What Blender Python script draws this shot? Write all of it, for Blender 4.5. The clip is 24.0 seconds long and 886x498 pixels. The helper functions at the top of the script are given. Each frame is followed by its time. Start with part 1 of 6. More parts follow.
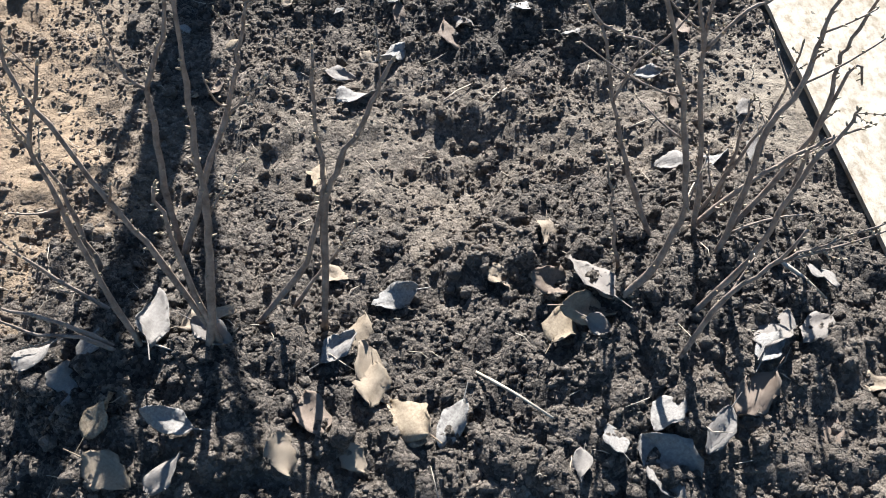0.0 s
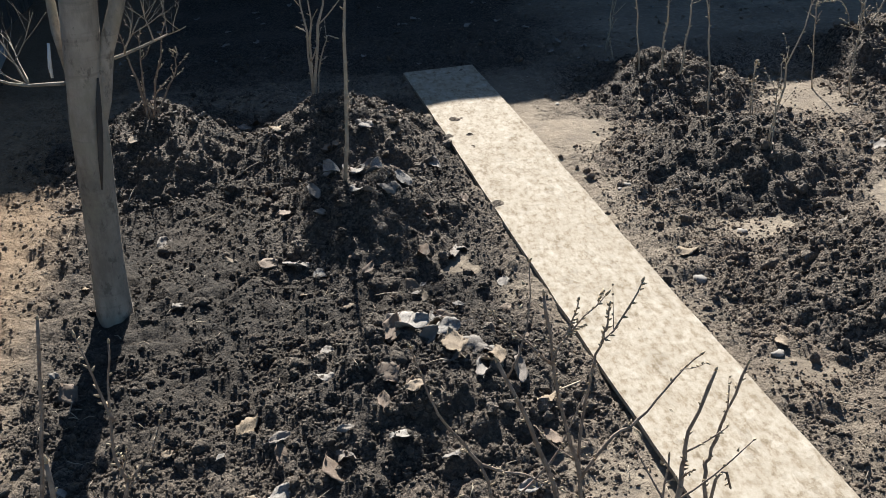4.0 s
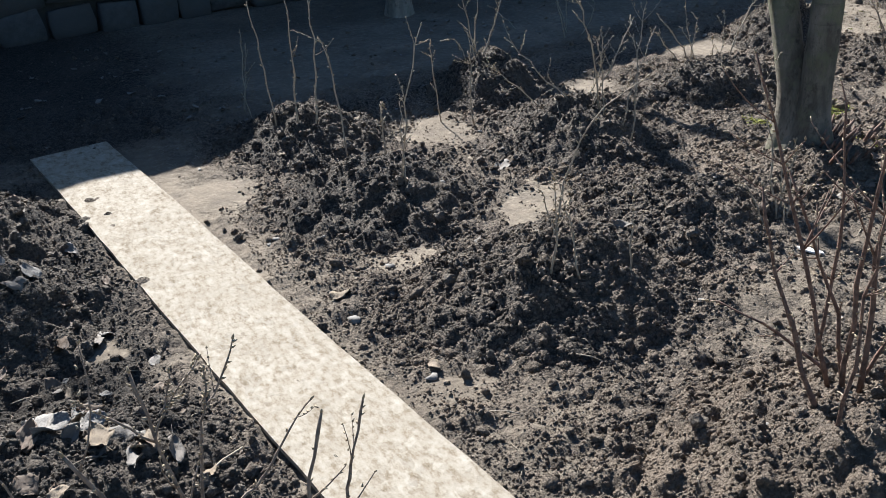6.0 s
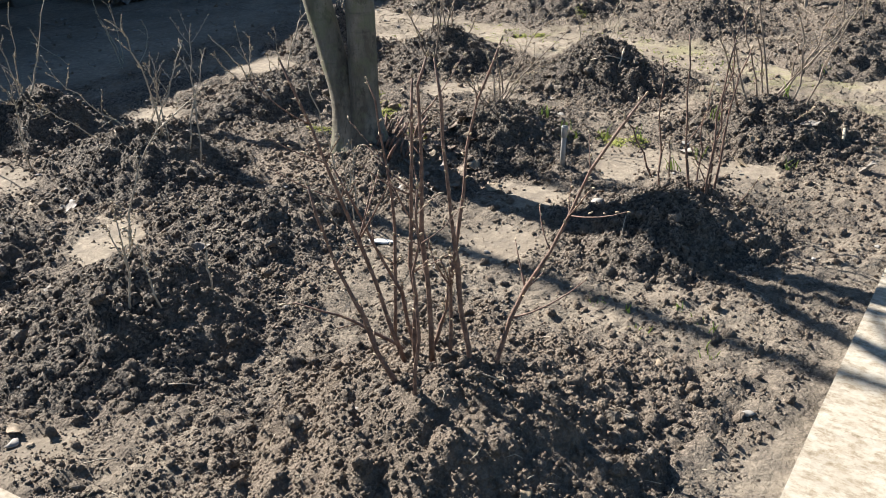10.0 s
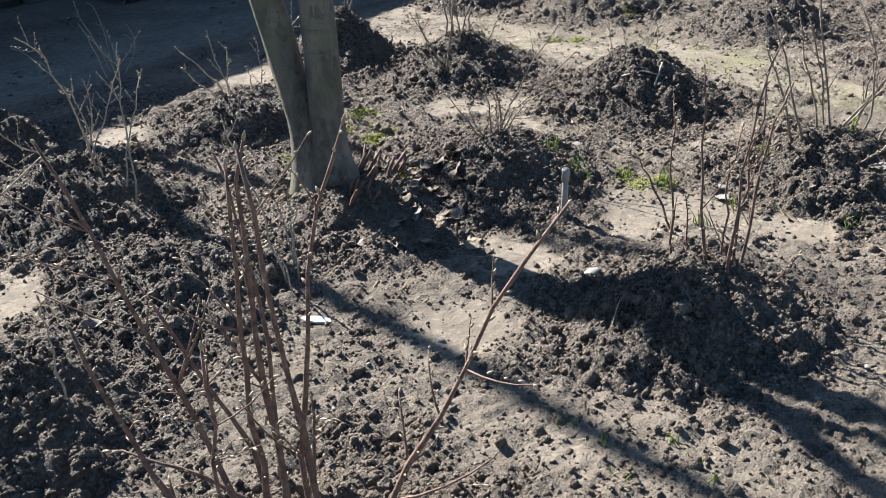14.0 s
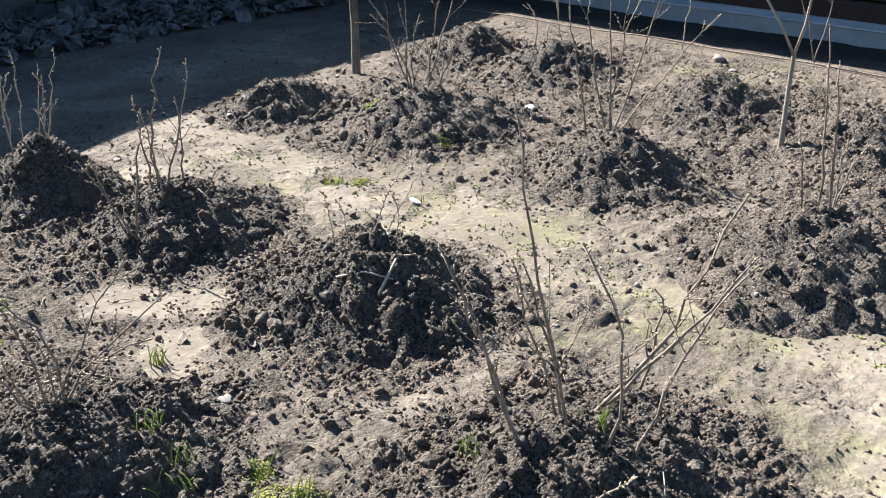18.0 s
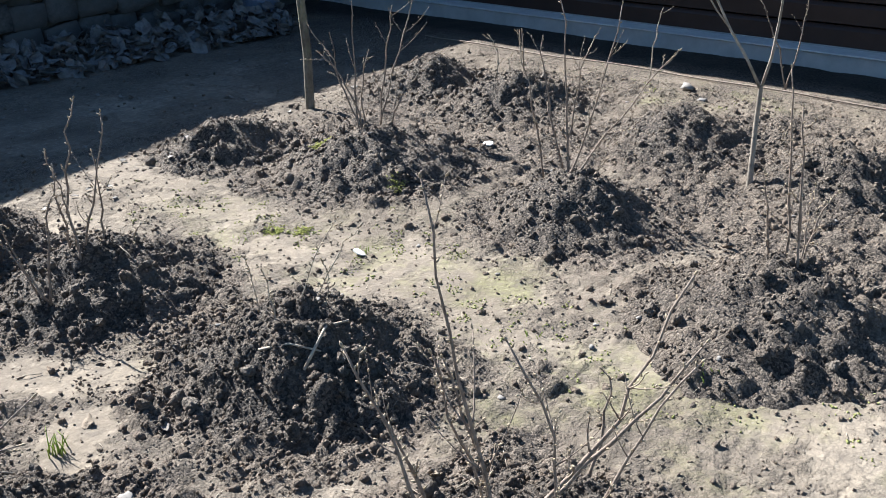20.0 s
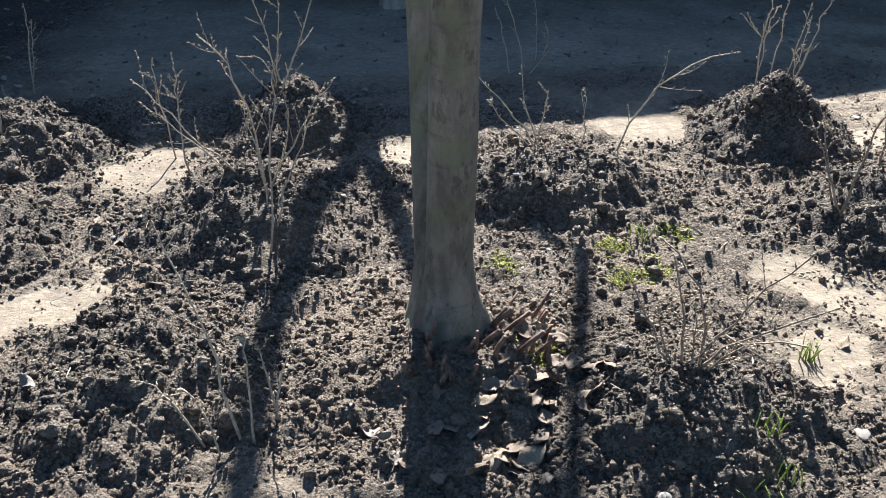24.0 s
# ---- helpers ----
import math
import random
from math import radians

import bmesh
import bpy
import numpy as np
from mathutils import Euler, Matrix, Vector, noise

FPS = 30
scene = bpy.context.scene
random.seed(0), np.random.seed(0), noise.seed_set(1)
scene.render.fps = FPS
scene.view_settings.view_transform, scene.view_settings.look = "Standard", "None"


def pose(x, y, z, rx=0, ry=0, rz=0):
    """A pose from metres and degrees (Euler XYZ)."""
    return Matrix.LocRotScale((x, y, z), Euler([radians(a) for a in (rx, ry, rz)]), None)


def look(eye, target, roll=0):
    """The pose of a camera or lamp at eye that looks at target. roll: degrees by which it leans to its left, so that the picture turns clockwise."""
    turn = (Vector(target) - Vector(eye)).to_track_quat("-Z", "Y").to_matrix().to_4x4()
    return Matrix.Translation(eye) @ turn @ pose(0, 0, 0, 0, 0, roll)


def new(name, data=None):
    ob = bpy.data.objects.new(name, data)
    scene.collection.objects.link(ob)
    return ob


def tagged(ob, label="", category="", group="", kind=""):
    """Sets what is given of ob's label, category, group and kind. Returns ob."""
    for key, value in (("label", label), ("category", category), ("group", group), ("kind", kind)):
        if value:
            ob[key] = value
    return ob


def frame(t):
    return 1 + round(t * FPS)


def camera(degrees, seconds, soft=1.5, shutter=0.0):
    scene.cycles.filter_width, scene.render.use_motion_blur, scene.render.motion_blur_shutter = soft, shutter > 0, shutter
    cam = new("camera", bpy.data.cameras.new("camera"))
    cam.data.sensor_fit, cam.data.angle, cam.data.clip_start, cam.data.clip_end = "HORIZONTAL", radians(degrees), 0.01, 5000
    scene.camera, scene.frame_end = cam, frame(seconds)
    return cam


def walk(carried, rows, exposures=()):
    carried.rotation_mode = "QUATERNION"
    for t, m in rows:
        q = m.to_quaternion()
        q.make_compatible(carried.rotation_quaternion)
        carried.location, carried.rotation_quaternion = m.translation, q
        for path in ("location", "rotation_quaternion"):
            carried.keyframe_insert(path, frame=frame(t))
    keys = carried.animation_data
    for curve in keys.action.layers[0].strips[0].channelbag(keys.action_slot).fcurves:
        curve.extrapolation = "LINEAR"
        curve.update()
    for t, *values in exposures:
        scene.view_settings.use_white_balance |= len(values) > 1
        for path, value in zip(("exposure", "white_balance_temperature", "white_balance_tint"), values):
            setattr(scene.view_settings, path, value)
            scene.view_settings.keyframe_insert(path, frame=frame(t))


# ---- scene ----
cam = camera(49.6, 24.0, soft=0.8)
PATH = [
    (0, (0.229, -0.011, 1.497), (0.158, 1.229, -0.071), -1.9),
    (0.5, (0.225, -0.003, 1.511), (0.159, 1.314, 0.007), -1.5),
    (1, (0.216, 0.012, 1.534), (0.16, 1.427, 0.121), -1.3),
    (1.5, (0.209, 0.027, 1.548), (0.168, 1.54, 0.241), -1.2),
    (3.5, (0.219, 0.033, 1.59), (0.325, 1.75, 0.569), -1.4),
    (4, (0.229, 0.018, 1.597), (0.433, 1.757, 0.63), -1.6),
    (4.5, (0.255, 0.017, 1.594), (0.572, 1.763, 0.67), -1.9),
    (5, (0.303, 0.011, 1.592), (0.76, 1.738, 0.692), -2.4),
    (5.5, (0.365, 0.001, 1.582), (0.997, 1.678, 0.693), -2.7),
    (6, (0.408, -0.018, 1.578), (1.211, 1.587, 0.697), -2.5),
    (6.5, (0.425, -0.038, 1.578), (1.359, 1.5, 0.705), -2.4),
    (7, (0.443, -0.052, 1.574), (1.478, 1.428, 0.713), -2.2),
    (7.5, (0.466, -0.064, 1.573), (1.587, 1.358, 0.723), -2.3),
    (8, (0.487, -0.072, 1.568), (1.688, 1.288, 0.726), -2.3),
    (8.5, (0.501, -0.09, 1.57), (1.79, 1.19, 0.733), -2.3),
    (9, (0.506, -0.106, 1.565), (1.874, 1.092, 0.733), -2.1),
    (9.5, (0.495, -0.112, 1.562), (1.914, 1.022, 0.725), -1.8),
    (10, (0.483, -0.113, 1.556), (1.902, 1.003, 0.694), -1.6),
    (10.5, (0.468, -0.107, 1.55), (1.854, 1.02, 0.65), -1.3),
    (12.5, (0.742, -0.111, 1.538), (2.038, 1.101, 0.614), -2.9),
    (13, (0.94, -0.047, 1.528), (2.249, 1.165, 0.623), -3.4),
    (13.5, (1.141, 0.037, 1.51), (2.454, 1.253, 0.618), -3.4),
    (14, (1.384, 0.06, 1.503), (2.673, 1.303, 0.613), -2.9),
    (14.5, (1.632, 0.054, 1.506), (2.893, 1.326, 0.616), -2.2),
    (15, (1.877, 0.095, 1.514), (3.12, 1.387, 0.628), -2.4),
    (15.5, (2.086, 0.142, 1.526), (3.33, 1.446, 0.658), -2.6),
    (16, (2.308, 0.139, 1.536), (3.555, 1.449, 0.682), -2.3),
    (16.5, (2.581, 0.12, 1.538), (3.845, 1.415, 0.685), -1.7),
    (17, (2.862, 0.145, 1.54), (4.162, 1.404, 0.689), -1.5),
    (17.5, (3.112, 0.221, 1.559), (4.446, 1.452, 0.718), -1.1),
    (18, (3.34, 0.264, 1.576), (4.669, 1.51, 0.75), -0.5),
    (18.5, (3.53, 0.296, 1.578), (4.844, 1.566, 0.765), 0.2),
    (19, (3.645, 0.302, 1.59), (4.962, 1.574, 0.783), -0.3),
    (19.5, (3.69, 0.323, 1.595), (5.041, 1.563, 0.799), -1.4),
    (21.5, (3.642, 0.426, 1.624), (4.989, 1.669, 0.822), 0.1),
    (22, (3.625, 0.431, 1.627), (4.848, 1.776, 0.792), 0.3),
    (22.5, (3.574, 0.442, 1.642), (4.586, 1.925, 0.76), 0.7),
    (23, (3.535, 0.461, 1.641), (4.259, 2.077, 0.713), 1.1),
    (23.5, (3.487, 0.468, 1.638), (3.89, 2.174, 0.676), 1.3),
    (24, (3.46, 0.482, 1.629), (3.541, 2.225, 0.651), 0.9),
]
EXPOSURES = [(0, 1.89, 5520, 10), (1.5, 1.72, 5840, 10), (4, 1.41, 5950, 10), (5, 1.44, 5570, 10), (7, 1.46, 5640, 10), (9, 1.71, 5590, 10), (10, 1.78, 5970, 10), (13, 1.8, 5790, 10), (15, 1.84, 5530, 10), (17, 2.03, 5740, 10), (19, 1.9, 5540, 10), (22, 1.84, 5490, 10), (23, 2.14, 5690, 10), (24, 2.19, 5740, 10)]
walk(cam, [(t, look(eye, target, roll)) for t, eye, target, roll in PATH], EXPOSURES)

# ---- world, sun, exposure ----
SUN_ELEVATION, SUN_EAST = radians(38), radians(2.2)
world = bpy.data.worlds.new("world")
scene.world = world
world.use_nodes = True
wn = world.node_tree.nodes
sky = wn.new("ShaderNodeTexSky")
sky.sky_type = "NISHITA"
sky.sun_disc = False
sky.sun_elevation, sky.sun_rotation = SUN_ELEVATION, SUN_EAST
wn["Background"].inputs["Strength"].default_value = 0.036
haze = wn.new("ShaderNodeMixRGB")
haze.blend_type = "MULTIPLY"
haze.inputs[0].default_value, haze.inputs[2].default_value = 1.0, (0.78, 0.98, 1.08, 1)
world.node_tree.links.new(sky.outputs[0], haze.inputs[1])
world.node_tree.links.new(haze.outputs[0], wn["Background"].inputs["Color"])
sun = new("sun", bpy.data.lights.new("sun", "SUN"))
sun.data.energy, sun.data.angle, sun.data.color = 5.0, radians(0.55), (1.0, 0.905, 0.77)
to_sun = Vector((math.sin(SUN_EAST) * math.cos(SUN_ELEVATION), math.cos(SUN_EAST) * math.cos(SUN_ELEVATION), math.sin(SUN_ELEVATION)))
sun.matrix_world = look(to_sun * 40 + Vector((4, 3, 0)), (4, 3, 0))


# ---- materials ----
def material(name, build):
    m = bpy.data.materials.new(name)
    m.use_nodes = True
    tree = m.node_tree
    build(tree, tree.nodes, tree.links, tree.nodes["Principled BSDF"])
    return m


def noise_node(tree, scale, detail=6.0, rough=0.6, stretch=None):
    n = tree.nodes.new("ShaderNodeTexNoise")
    n.inputs["Scale"].default_value, n.inputs["Detail"].default_value, n.inputs["Roughness"].default_value = scale, detail, rough
    c = tree.nodes.new("ShaderNodeTexCoord")
    if stretch:
        mp = tree.nodes.new("ShaderNodeMapping")
        mp.inputs["Scale"].default_value = stretch
        tree.links.new(c.outputs["Object"], mp.inputs["Vector"])
        tree.links.new(mp.outputs[0], n.inputs["Vector"])
    else:
        tree.links.new(c.outputs["Object"], n.inputs["Vector"])
    return n.outputs["Fac"]


def ramp(tree, fac, *stops):
    r = tree.nodes.new("ShaderNodeValToRGB")
    while len(r.color_ramp.elements) < len(stops):
        r.color_ramp.elements.new(0.5)
    for e, (pos, col) in zip(r.color_ramp.elements, stops):
        e.position = pos
        e.color = (*col, 1) if len(col) == 3 else col
    tree.links.new(fac, r.inputs[0])
    return r.outputs[0]


def mix(tree, fac, a, b, blend="MIX"):
    m = tree.nodes.new("ShaderNodeMix")
    m.data_type, m.blend_type = "RGBA", blend
    for sock, val in ((m.inputs[0], fac), (m.inputs[6], a), (m.inputs[7], b)):
        if isinstance(val, bpy.types.NodeSocket):
            tree.links.new(val, sock)
        else:
            sock.default_value = val if isinstance(val, float) else (*val, 1)
    return m.outputs[2]


def math_node(tree, op, a, b=0.0):
    m = tree.nodes.new("ShaderNodeMath")
    m.operation = op
    for sock, val in ((m.inputs[0], a), (m.inputs[1], b)):
        if isinstance(val, bpy.types.NodeSocket):
            tree.links.new(val, sock)
        else:
            sock.default_value = val
    return m.outputs[0]


def bump(tree, height, strength, distance, normal=None):
    b = tree.nodes.new("ShaderNodeBump")
    b.inputs["Strength"].default_value, b.inputs["Distance"].default_value = strength, distance
    tree.links.new(height, b.inputs["Height"])
    if normal:
        tree.links.new(normal, b.inputs["Normal"])
    return b.outputs[0]


def random_fac(tree, island=False):
    if island:
        return tree.nodes.new("ShaderNodeNewGeometry").outputs["Random Per Island"]
    return tree.nodes.new("ShaderNodeObjectInfo").outputs["Random"]


def granules(tree, scale):
    """Small rounded grains: their height and a grey tone each."""
    c = tree.nodes.new("ShaderNodeTexCoord")
    w = tree.nodes.new("ShaderNodeTexNoise")
    w.inputs["Scale"].default_value, w.inputs["Detail"].default_value = scale * 0.6, 3.0
    tree.links.new(c.outputs["Object"], w.inputs["Vector"])
    warped = tree.nodes.new("ShaderNodeMixRGB")
    warped.blend_type = "ADD"
    warped.inputs[0].default_value = 0.9 / scale
    tree.links.new(c.outputs["Object"], warped.inputs[1])
    tree.links.new(w.outputs["Color"], warped.inputs[2])
    v = tree.nodes.new("ShaderNodeTexVoronoi")
    v.inputs["Scale"].default_value = scale
    tree.links.new(warped.outputs[0], v.inputs["Vector"])
    tone = tree.nodes.new("ShaderNodeSeparateColor")
    tree.links.new(v.outputs["Color"], tone.inputs[0])
    return math_node(tree, "SUBTRACT", 1.0, v.outputs["Distance"]), tone.outputs[0]


def soil_dark(tree):
    """Crumbly garden soil: damp dark and dry grey-brown patches, and grains of differing tone."""
    big = noise_node(tree, 2.2, 5, 0.65)
    small = noise_node(tree, 48.0, 8, 0.75)
    a = ramp(tree, big, (0.38, (0.020, 0.018, 0.017)), (0.50, (0.055, 0.047, 0.039)), (0.64, (0.155, 0.124, 0.094)))
    h1, t1 = granules(tree, 105.0)
    h2, t2 = granules(tree, 260.0)
    tone = math_node(tree, "ADD", math_node(tree, "MULTIPLY", t1, 0.6), math_node(tree, "MULTIPLY", t2, 0.4))
    a = mix(tree, ramp(tree, tone, (0.38, (0, 0, 0)), (0.80, (0.85, 0.85, 0.85))), a, (0.30, 0.247, 0.195))
    a = mix(tree, ramp(tree, small, (0.44, (0, 0, 0)), (0.66, (0.5, 0.5, 0.5))), a, (0.215, 0.178, 0.143))
    height = math_node(tree, "ADD", h1, math_node(tree, "MULTIPLY", h2, 0.4))
    height = math_node(tree, "ADD", height, math_node(tree, "MULTIPLY", small, 2.2))
    return a, height


def build_soil(tree, nodes, links, bsdf):
    col, height = soil_dark(tree)
    wet_and_shade = nodes.new("ShaderNodeAttribute")
    wet_and_shade.attribute_name = "moist_and_shade"
    dry = nodes.new("ShaderNodeAttribute")
    dry.attribute_name = "dry"
    col = mix(tree, dry.outputs["Fac"], col, (0.265, 0.208, 0.155))
    col = mix(tree, wet_and_shade.outputs["Fac"], col, (0.028, 0.027, 0.025))
    links.new(col, bsdf.inputs["Base Color"])
    bsdf.inputs["Roughness"].default_value = 0.85
    bsdf.inputs["Specular IOR Level"].default_value = 0.25
    links.new(bump(tree, height, 1.0, 0.014), bsdf.inputs["Normal"])


def build_clod(tree, nodes, links, bsdf):
    col, height = soil_dark(tree)
    isl = random_fac(tree, True)
    col = mix(tree, ramp(tree, isl, (0.4, (0, 0, 0)), (1.0, (0.5, 0.5, 0.5))), col, (0.30, 0.255, 0.205))
    wet_and_shade = nodes.new("ShaderNodeAttribute")
    wet_and_shade.attribute_name = "moist_and_shade"
    col = mix(tree, wet_and_shade.outputs["Fac"], col, (0.040, 0.038, 0.035))
    dry = nodes.new("ShaderNodeAttribute")
    dry.attribute_name = "dry"
    col = mix(tree, dry.outputs["Fac"], col, (0.275, 0.212, 0.155))
    links.new(col, bsdf.inputs["Base Color"])
    bsdf.inputs["Roughness"].default_value = 0.85
    bsdf.inputs["Specular IOR Level"].default_value = 0.25
    links.new(bump(tree, height, 1.0, 0.014), bsdf.inputs["Normal"])


def build_ground(tree, nodes, links, bsdf):
    dark, small = soil_dark(tree)
    at = nodes.new("ShaderNodeAttribute")
    at.attribute_name = "tilled_and_shade"
    sand_big = noise_node(tree, 1.7, 5, 0.62)
    sand = ramp(tree, sand_big, (0.30, (0.145, 0.119, 0.088)), (0.5, (0.228, 0.190, 0.142)), (0.72, (0.318, 0.270, 0.205)))
    grain = noise_node(tree, 140.0, 8, 0.75)
    sand = mix(tree, ramp(tree, grain, (0.46, (0, 0, 0)), (0.66, (0.55, 0.55, 0.55))), sand, (0.185, 0.155, 0.124))
    moss_n = noise_node(tree, 2.6, 6, 0.7)
    mossy = nodes.new("ShaderNodeAttribute")
    mossy.attribute_name = "moss"
    moss_f = math_node(tree, "MULTIPLY", ramp(tree, moss_n, (0.48, (0, 0, 0)), (0.64, (0.48, 0.48, 0.48))), mossy.outputs["Fac"])
    sand = mix(tree, moss_f, sand, (0.21, 0.215, 0.075))
    clay = nodes.new("ShaderNodeAttribute")
    clay.attribute_name = "clay"
    sand = mix(tree, clay.outputs["Fac"], sand, (0.30, 0.215, 0.135))
    edge = noise_node(tree, 22.0, 6, 0.7)
    f = math_node(tree, "ADD", at.outputs["Fac"], math_node(tree, "MULTIPLY", math_node(tree, "SUBTRACT", edge, 0.5), 0.9))
    f = ramp(tree, f, (0.26, (0, 0, 0)), (0.74, (1, 1, 1)))
    dusty = noise_node(tree, 7.0, 7, 0.72)
    sand = mix(tree, ramp(tree, dusty, (0.50, (0, 0, 0)), (0.64, (0.62, 0.62, 0.62))), sand, (0.13, 0.110, 0.090))
    mottle = noise_node(tree, 30.0, 7, 0.75)
    sand = mix(tree, ramp(tree, mottle, (0.46, (0, 0, 0)), (0.60, (0.55, 0.55, 0.55))), sand, (0.14, 0.118, 0.095))
    sand = mix(tree, ramp(tree, mottle, (0.36, (0.4, 0.4, 0.4)), (0.44, (0, 0, 0))), sand, (0.36, 0.312, 0.245))
    # darkens by the bed's damp and by shade painted into the same attribute
    wet_and_shade = nodes.new("ShaderNodeAttribute")
    wet_and_shade.attribute_name = "moist_and_shade"
    dark = mix(tree, math_node(tree, "MULTIPLY", wet_and_shade.outputs["Fac"], 0.75), dark, (0.030, 0.029, 0.027))
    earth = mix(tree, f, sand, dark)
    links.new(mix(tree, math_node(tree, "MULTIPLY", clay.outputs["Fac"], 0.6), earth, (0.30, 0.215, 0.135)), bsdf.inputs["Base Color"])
    bsdf.inputs["Roughness"].default_value = 0.95
    bsdf.inputs["Specular IOR Level"].default_value = 0.2
    n = bump(tree, math_node(tree, "MULTIPLY", small, f), 0.9, 0.009)
    coarse = noise_node(tree, 38.0, 6, 0.65)
    n = bump(tree, coarse, 0.7, 0.014, n)
    links.new(bump(tree, grain, 0.2, 0.004, n), bsdf.inputs["Normal"])


def simple(base, var, scale, rough=0.8, bump_d=0.003, bump_scale=80.0, stretch=None, spec=0.3, obj_var=None):
    def build(tree, nodes, links, bsdf):
        n = noise_node(tree, scale, 6, 0.65, stretch)
        col = ramp(tree, n, (0.3, base), (0.7, var))
        if obj_var:
            col = mix(tree, random_fac(tree), col, obj_var)
        links.new(col, bsdf.inputs["Base Color"])
        bsdf.inputs["Roughness"].default_value = rough
        bsdf.inputs["Specular IOR Level"].default_value = spec
        links.new(bump(tree, noise_node(tree, bump_scale, 6, 0.7, stretch), 0.6, bump_d), bsdf.inputs["Normal"])
    return build


def build_board(tree, nodes, links, bsdf):
    """Pressed flake board: overlapping wood flakes in pale tones, weathered."""
    coord = nodes.new("ShaderNodeTexCoord")
    warp = nodes.new("ShaderNodeTexNoise")
    warp.inputs["Scale"].default_value = 14.0
    links.new(coord.outputs["Object"], warp.inputs["Vector"])
    add = nodes.new("ShaderNodeMixRGB")
    add.blend_type = "ADD"
    add.inputs[0].default_value = 0.06
    links.new(coord.outputs["Object"], add.inputs[1])
    links.new(warp.outputs["Color"], add.inputs[2])
    tones = []
    for scale, stretch, turn in ((34.0, (1.0, 0.42, 1.0), 0.5), (60.0, (0.5, 1.0, 1.0), -0.35)):
        mp = nodes.new("ShaderNodeMapping")
        mp.inputs["Scale"].default_value, mp.inputs["Rotation"].default_value = stretch, (0, 0, turn)
        links.new(add.outputs[0], mp.inputs["Vector"])
        vor = nodes.new("ShaderNodeTexVoronoi")
        vor.inputs["Scale"].default_value = scale
        links.new(mp.outputs[0], vor.inputs["Vector"])
        tones.append(ramp(tree, vor.outputs["Color"], (0.12, (0.10, 0.078, 0.052)), (0.35, (0.26, 0.222, 0.168)), (0.6, (0.325, 0.290, 0.235)), (0.9, (0.41, 0.38, 0.322))))
    flake = mix(tree, 0.5, tones[0], tones[1])
    mottle = noise_node(tree, 44.0, 9, 0.76, (1.0, 0.5, 1.0))
    flake = mix(tree, 0.60, flake, ramp(tree, mottle, (0.37, (0.11, 0.078, 0.045)), (0.44, (0.235, 0.190, 0.130)), (0.51, (0.33, 0.293, 0.232)), (0.63, (0.41, 0.378, 0.318))))
    grime = noise_node(tree, 5.0, 7, 0.7)
    col = mix(tree, ramp(tree, grime, (0.46, (0, 0, 0)), (0.78, (0.5, 0.5, 0.5))), flake, (0.22, 0.185, 0.135))
    links.new(col, bsdf.inputs["Base Color"])
    bsdf.inputs["Roughness"].default_value = 0.85
    bsdf.inputs["Specular IOR Level"].default_value = 0.2
    n = bump(tree, mottle, 0.3, 0.006)
    links.new(bump(tree, noise_node(tree, 160.0, 5, 0.7), 0.4, 0.002, n), bsdf.inputs["Normal"])


def build_bark(light, dark, lichen):
    def build(tree, nodes, links, bsdf):
        n = noise_node(tree, 9.0, 7, 0.7, (1, 1, 0.35))
        rings = noise_node(tree, 10.0, 5, 0.6, (0.35, 0.35, 3.0))
        n2 = noise_node(tree, 26.0, 7, 0.72, (1, 1, 0.55))
        col = ramp(tree, n, (0.40, dark), (0.60, light))
        col = mix(tree, ramp(tree, n2, (0.55, (0, 0, 0)), (0.62, (0.7, 0.7, 0.7))), col, tuple(c * 0.55 for c in dark))
        col = mix(tree, ramp(tree, rings, (0.55, (0, 0, 0)), (0.72, (0.6, 0.6, 0.6))), col, tuple(c * 0.55 for c in dark))
        col = mix(tree, ramp(tree, noise_node(tree, 6.0, 7, 0.72), (0.50, (0, 0, 0)), (0.60, (0.65, 0.65, 0.65))), col, lichen)
        links.new(col, bsdf.inputs["Base Color"])
        bsdf.inputs["Roughness"].default_value = 0.85
        b = bump(tree, n, 0.5, 0.02)
        links.new(bump(tree, rings, 0.5, 0.01, b), bsdf.inputs["Normal"])
    return build


SOIL = material("dark garden soil", build_soil)
CLOD = material("crumbled soil", build_clod)
GROUND = material("trodden sandy ground", build_ground)
BOARD = material("weathered flake board", build_board)
BARK = material("smooth grey-brown bark", build_bark((0.240, 0.210, 0.160), (0.105, 0.092, 0.068), (0.150, 0.155, 0.082)))
BARK_PALE = material("pale weathered bark", build_bark((0.40, 0.35, 0.28), (0.22, 0.19, 0.15), (0.30, 0.275, 0.20)))
TWIG_BROWN = material("brown shoot bark", simple((0.072, 0.043, 0.033), (0.255, 0.165, 0.122), 48.0, 0.7, 0.004, 130.0))
TWIG_GREY = material("grey shoot bark", simple((0.125, 0.092, 0.070), (0.335, 0.272, 0.212), 45.0, 0.75, 0.004, 130.0))
TWIG_DRY = material("dry straw twig", simple((0.30, 0.245, 0.18), (0.46, 0.40, 0.31), 40.0, 0.8, 0.001, 200.0))
BUD = material("swelling buds", simple((0.25, 0.19, 0.115), (0.42, 0.35, 0.24), 60.0, 0.6))
LEAF_GREY = material("dry grey leaf", simple((0.125, 0.114, 0.100), (0.34, 0.318, 0.285), 18.0, 0.65, 0.003, 60.0, None, 0.35, (0.17, 0.145, 0.12)))
LEAF_TAN = material("dry tan leaf", simple((0.14, 0.10, 0.062), (0.33, 0.265, 0.175), 16.0, 0.7, 0.003, 60.0, None, 0.3, (0.24, 0.19, 0.135)))
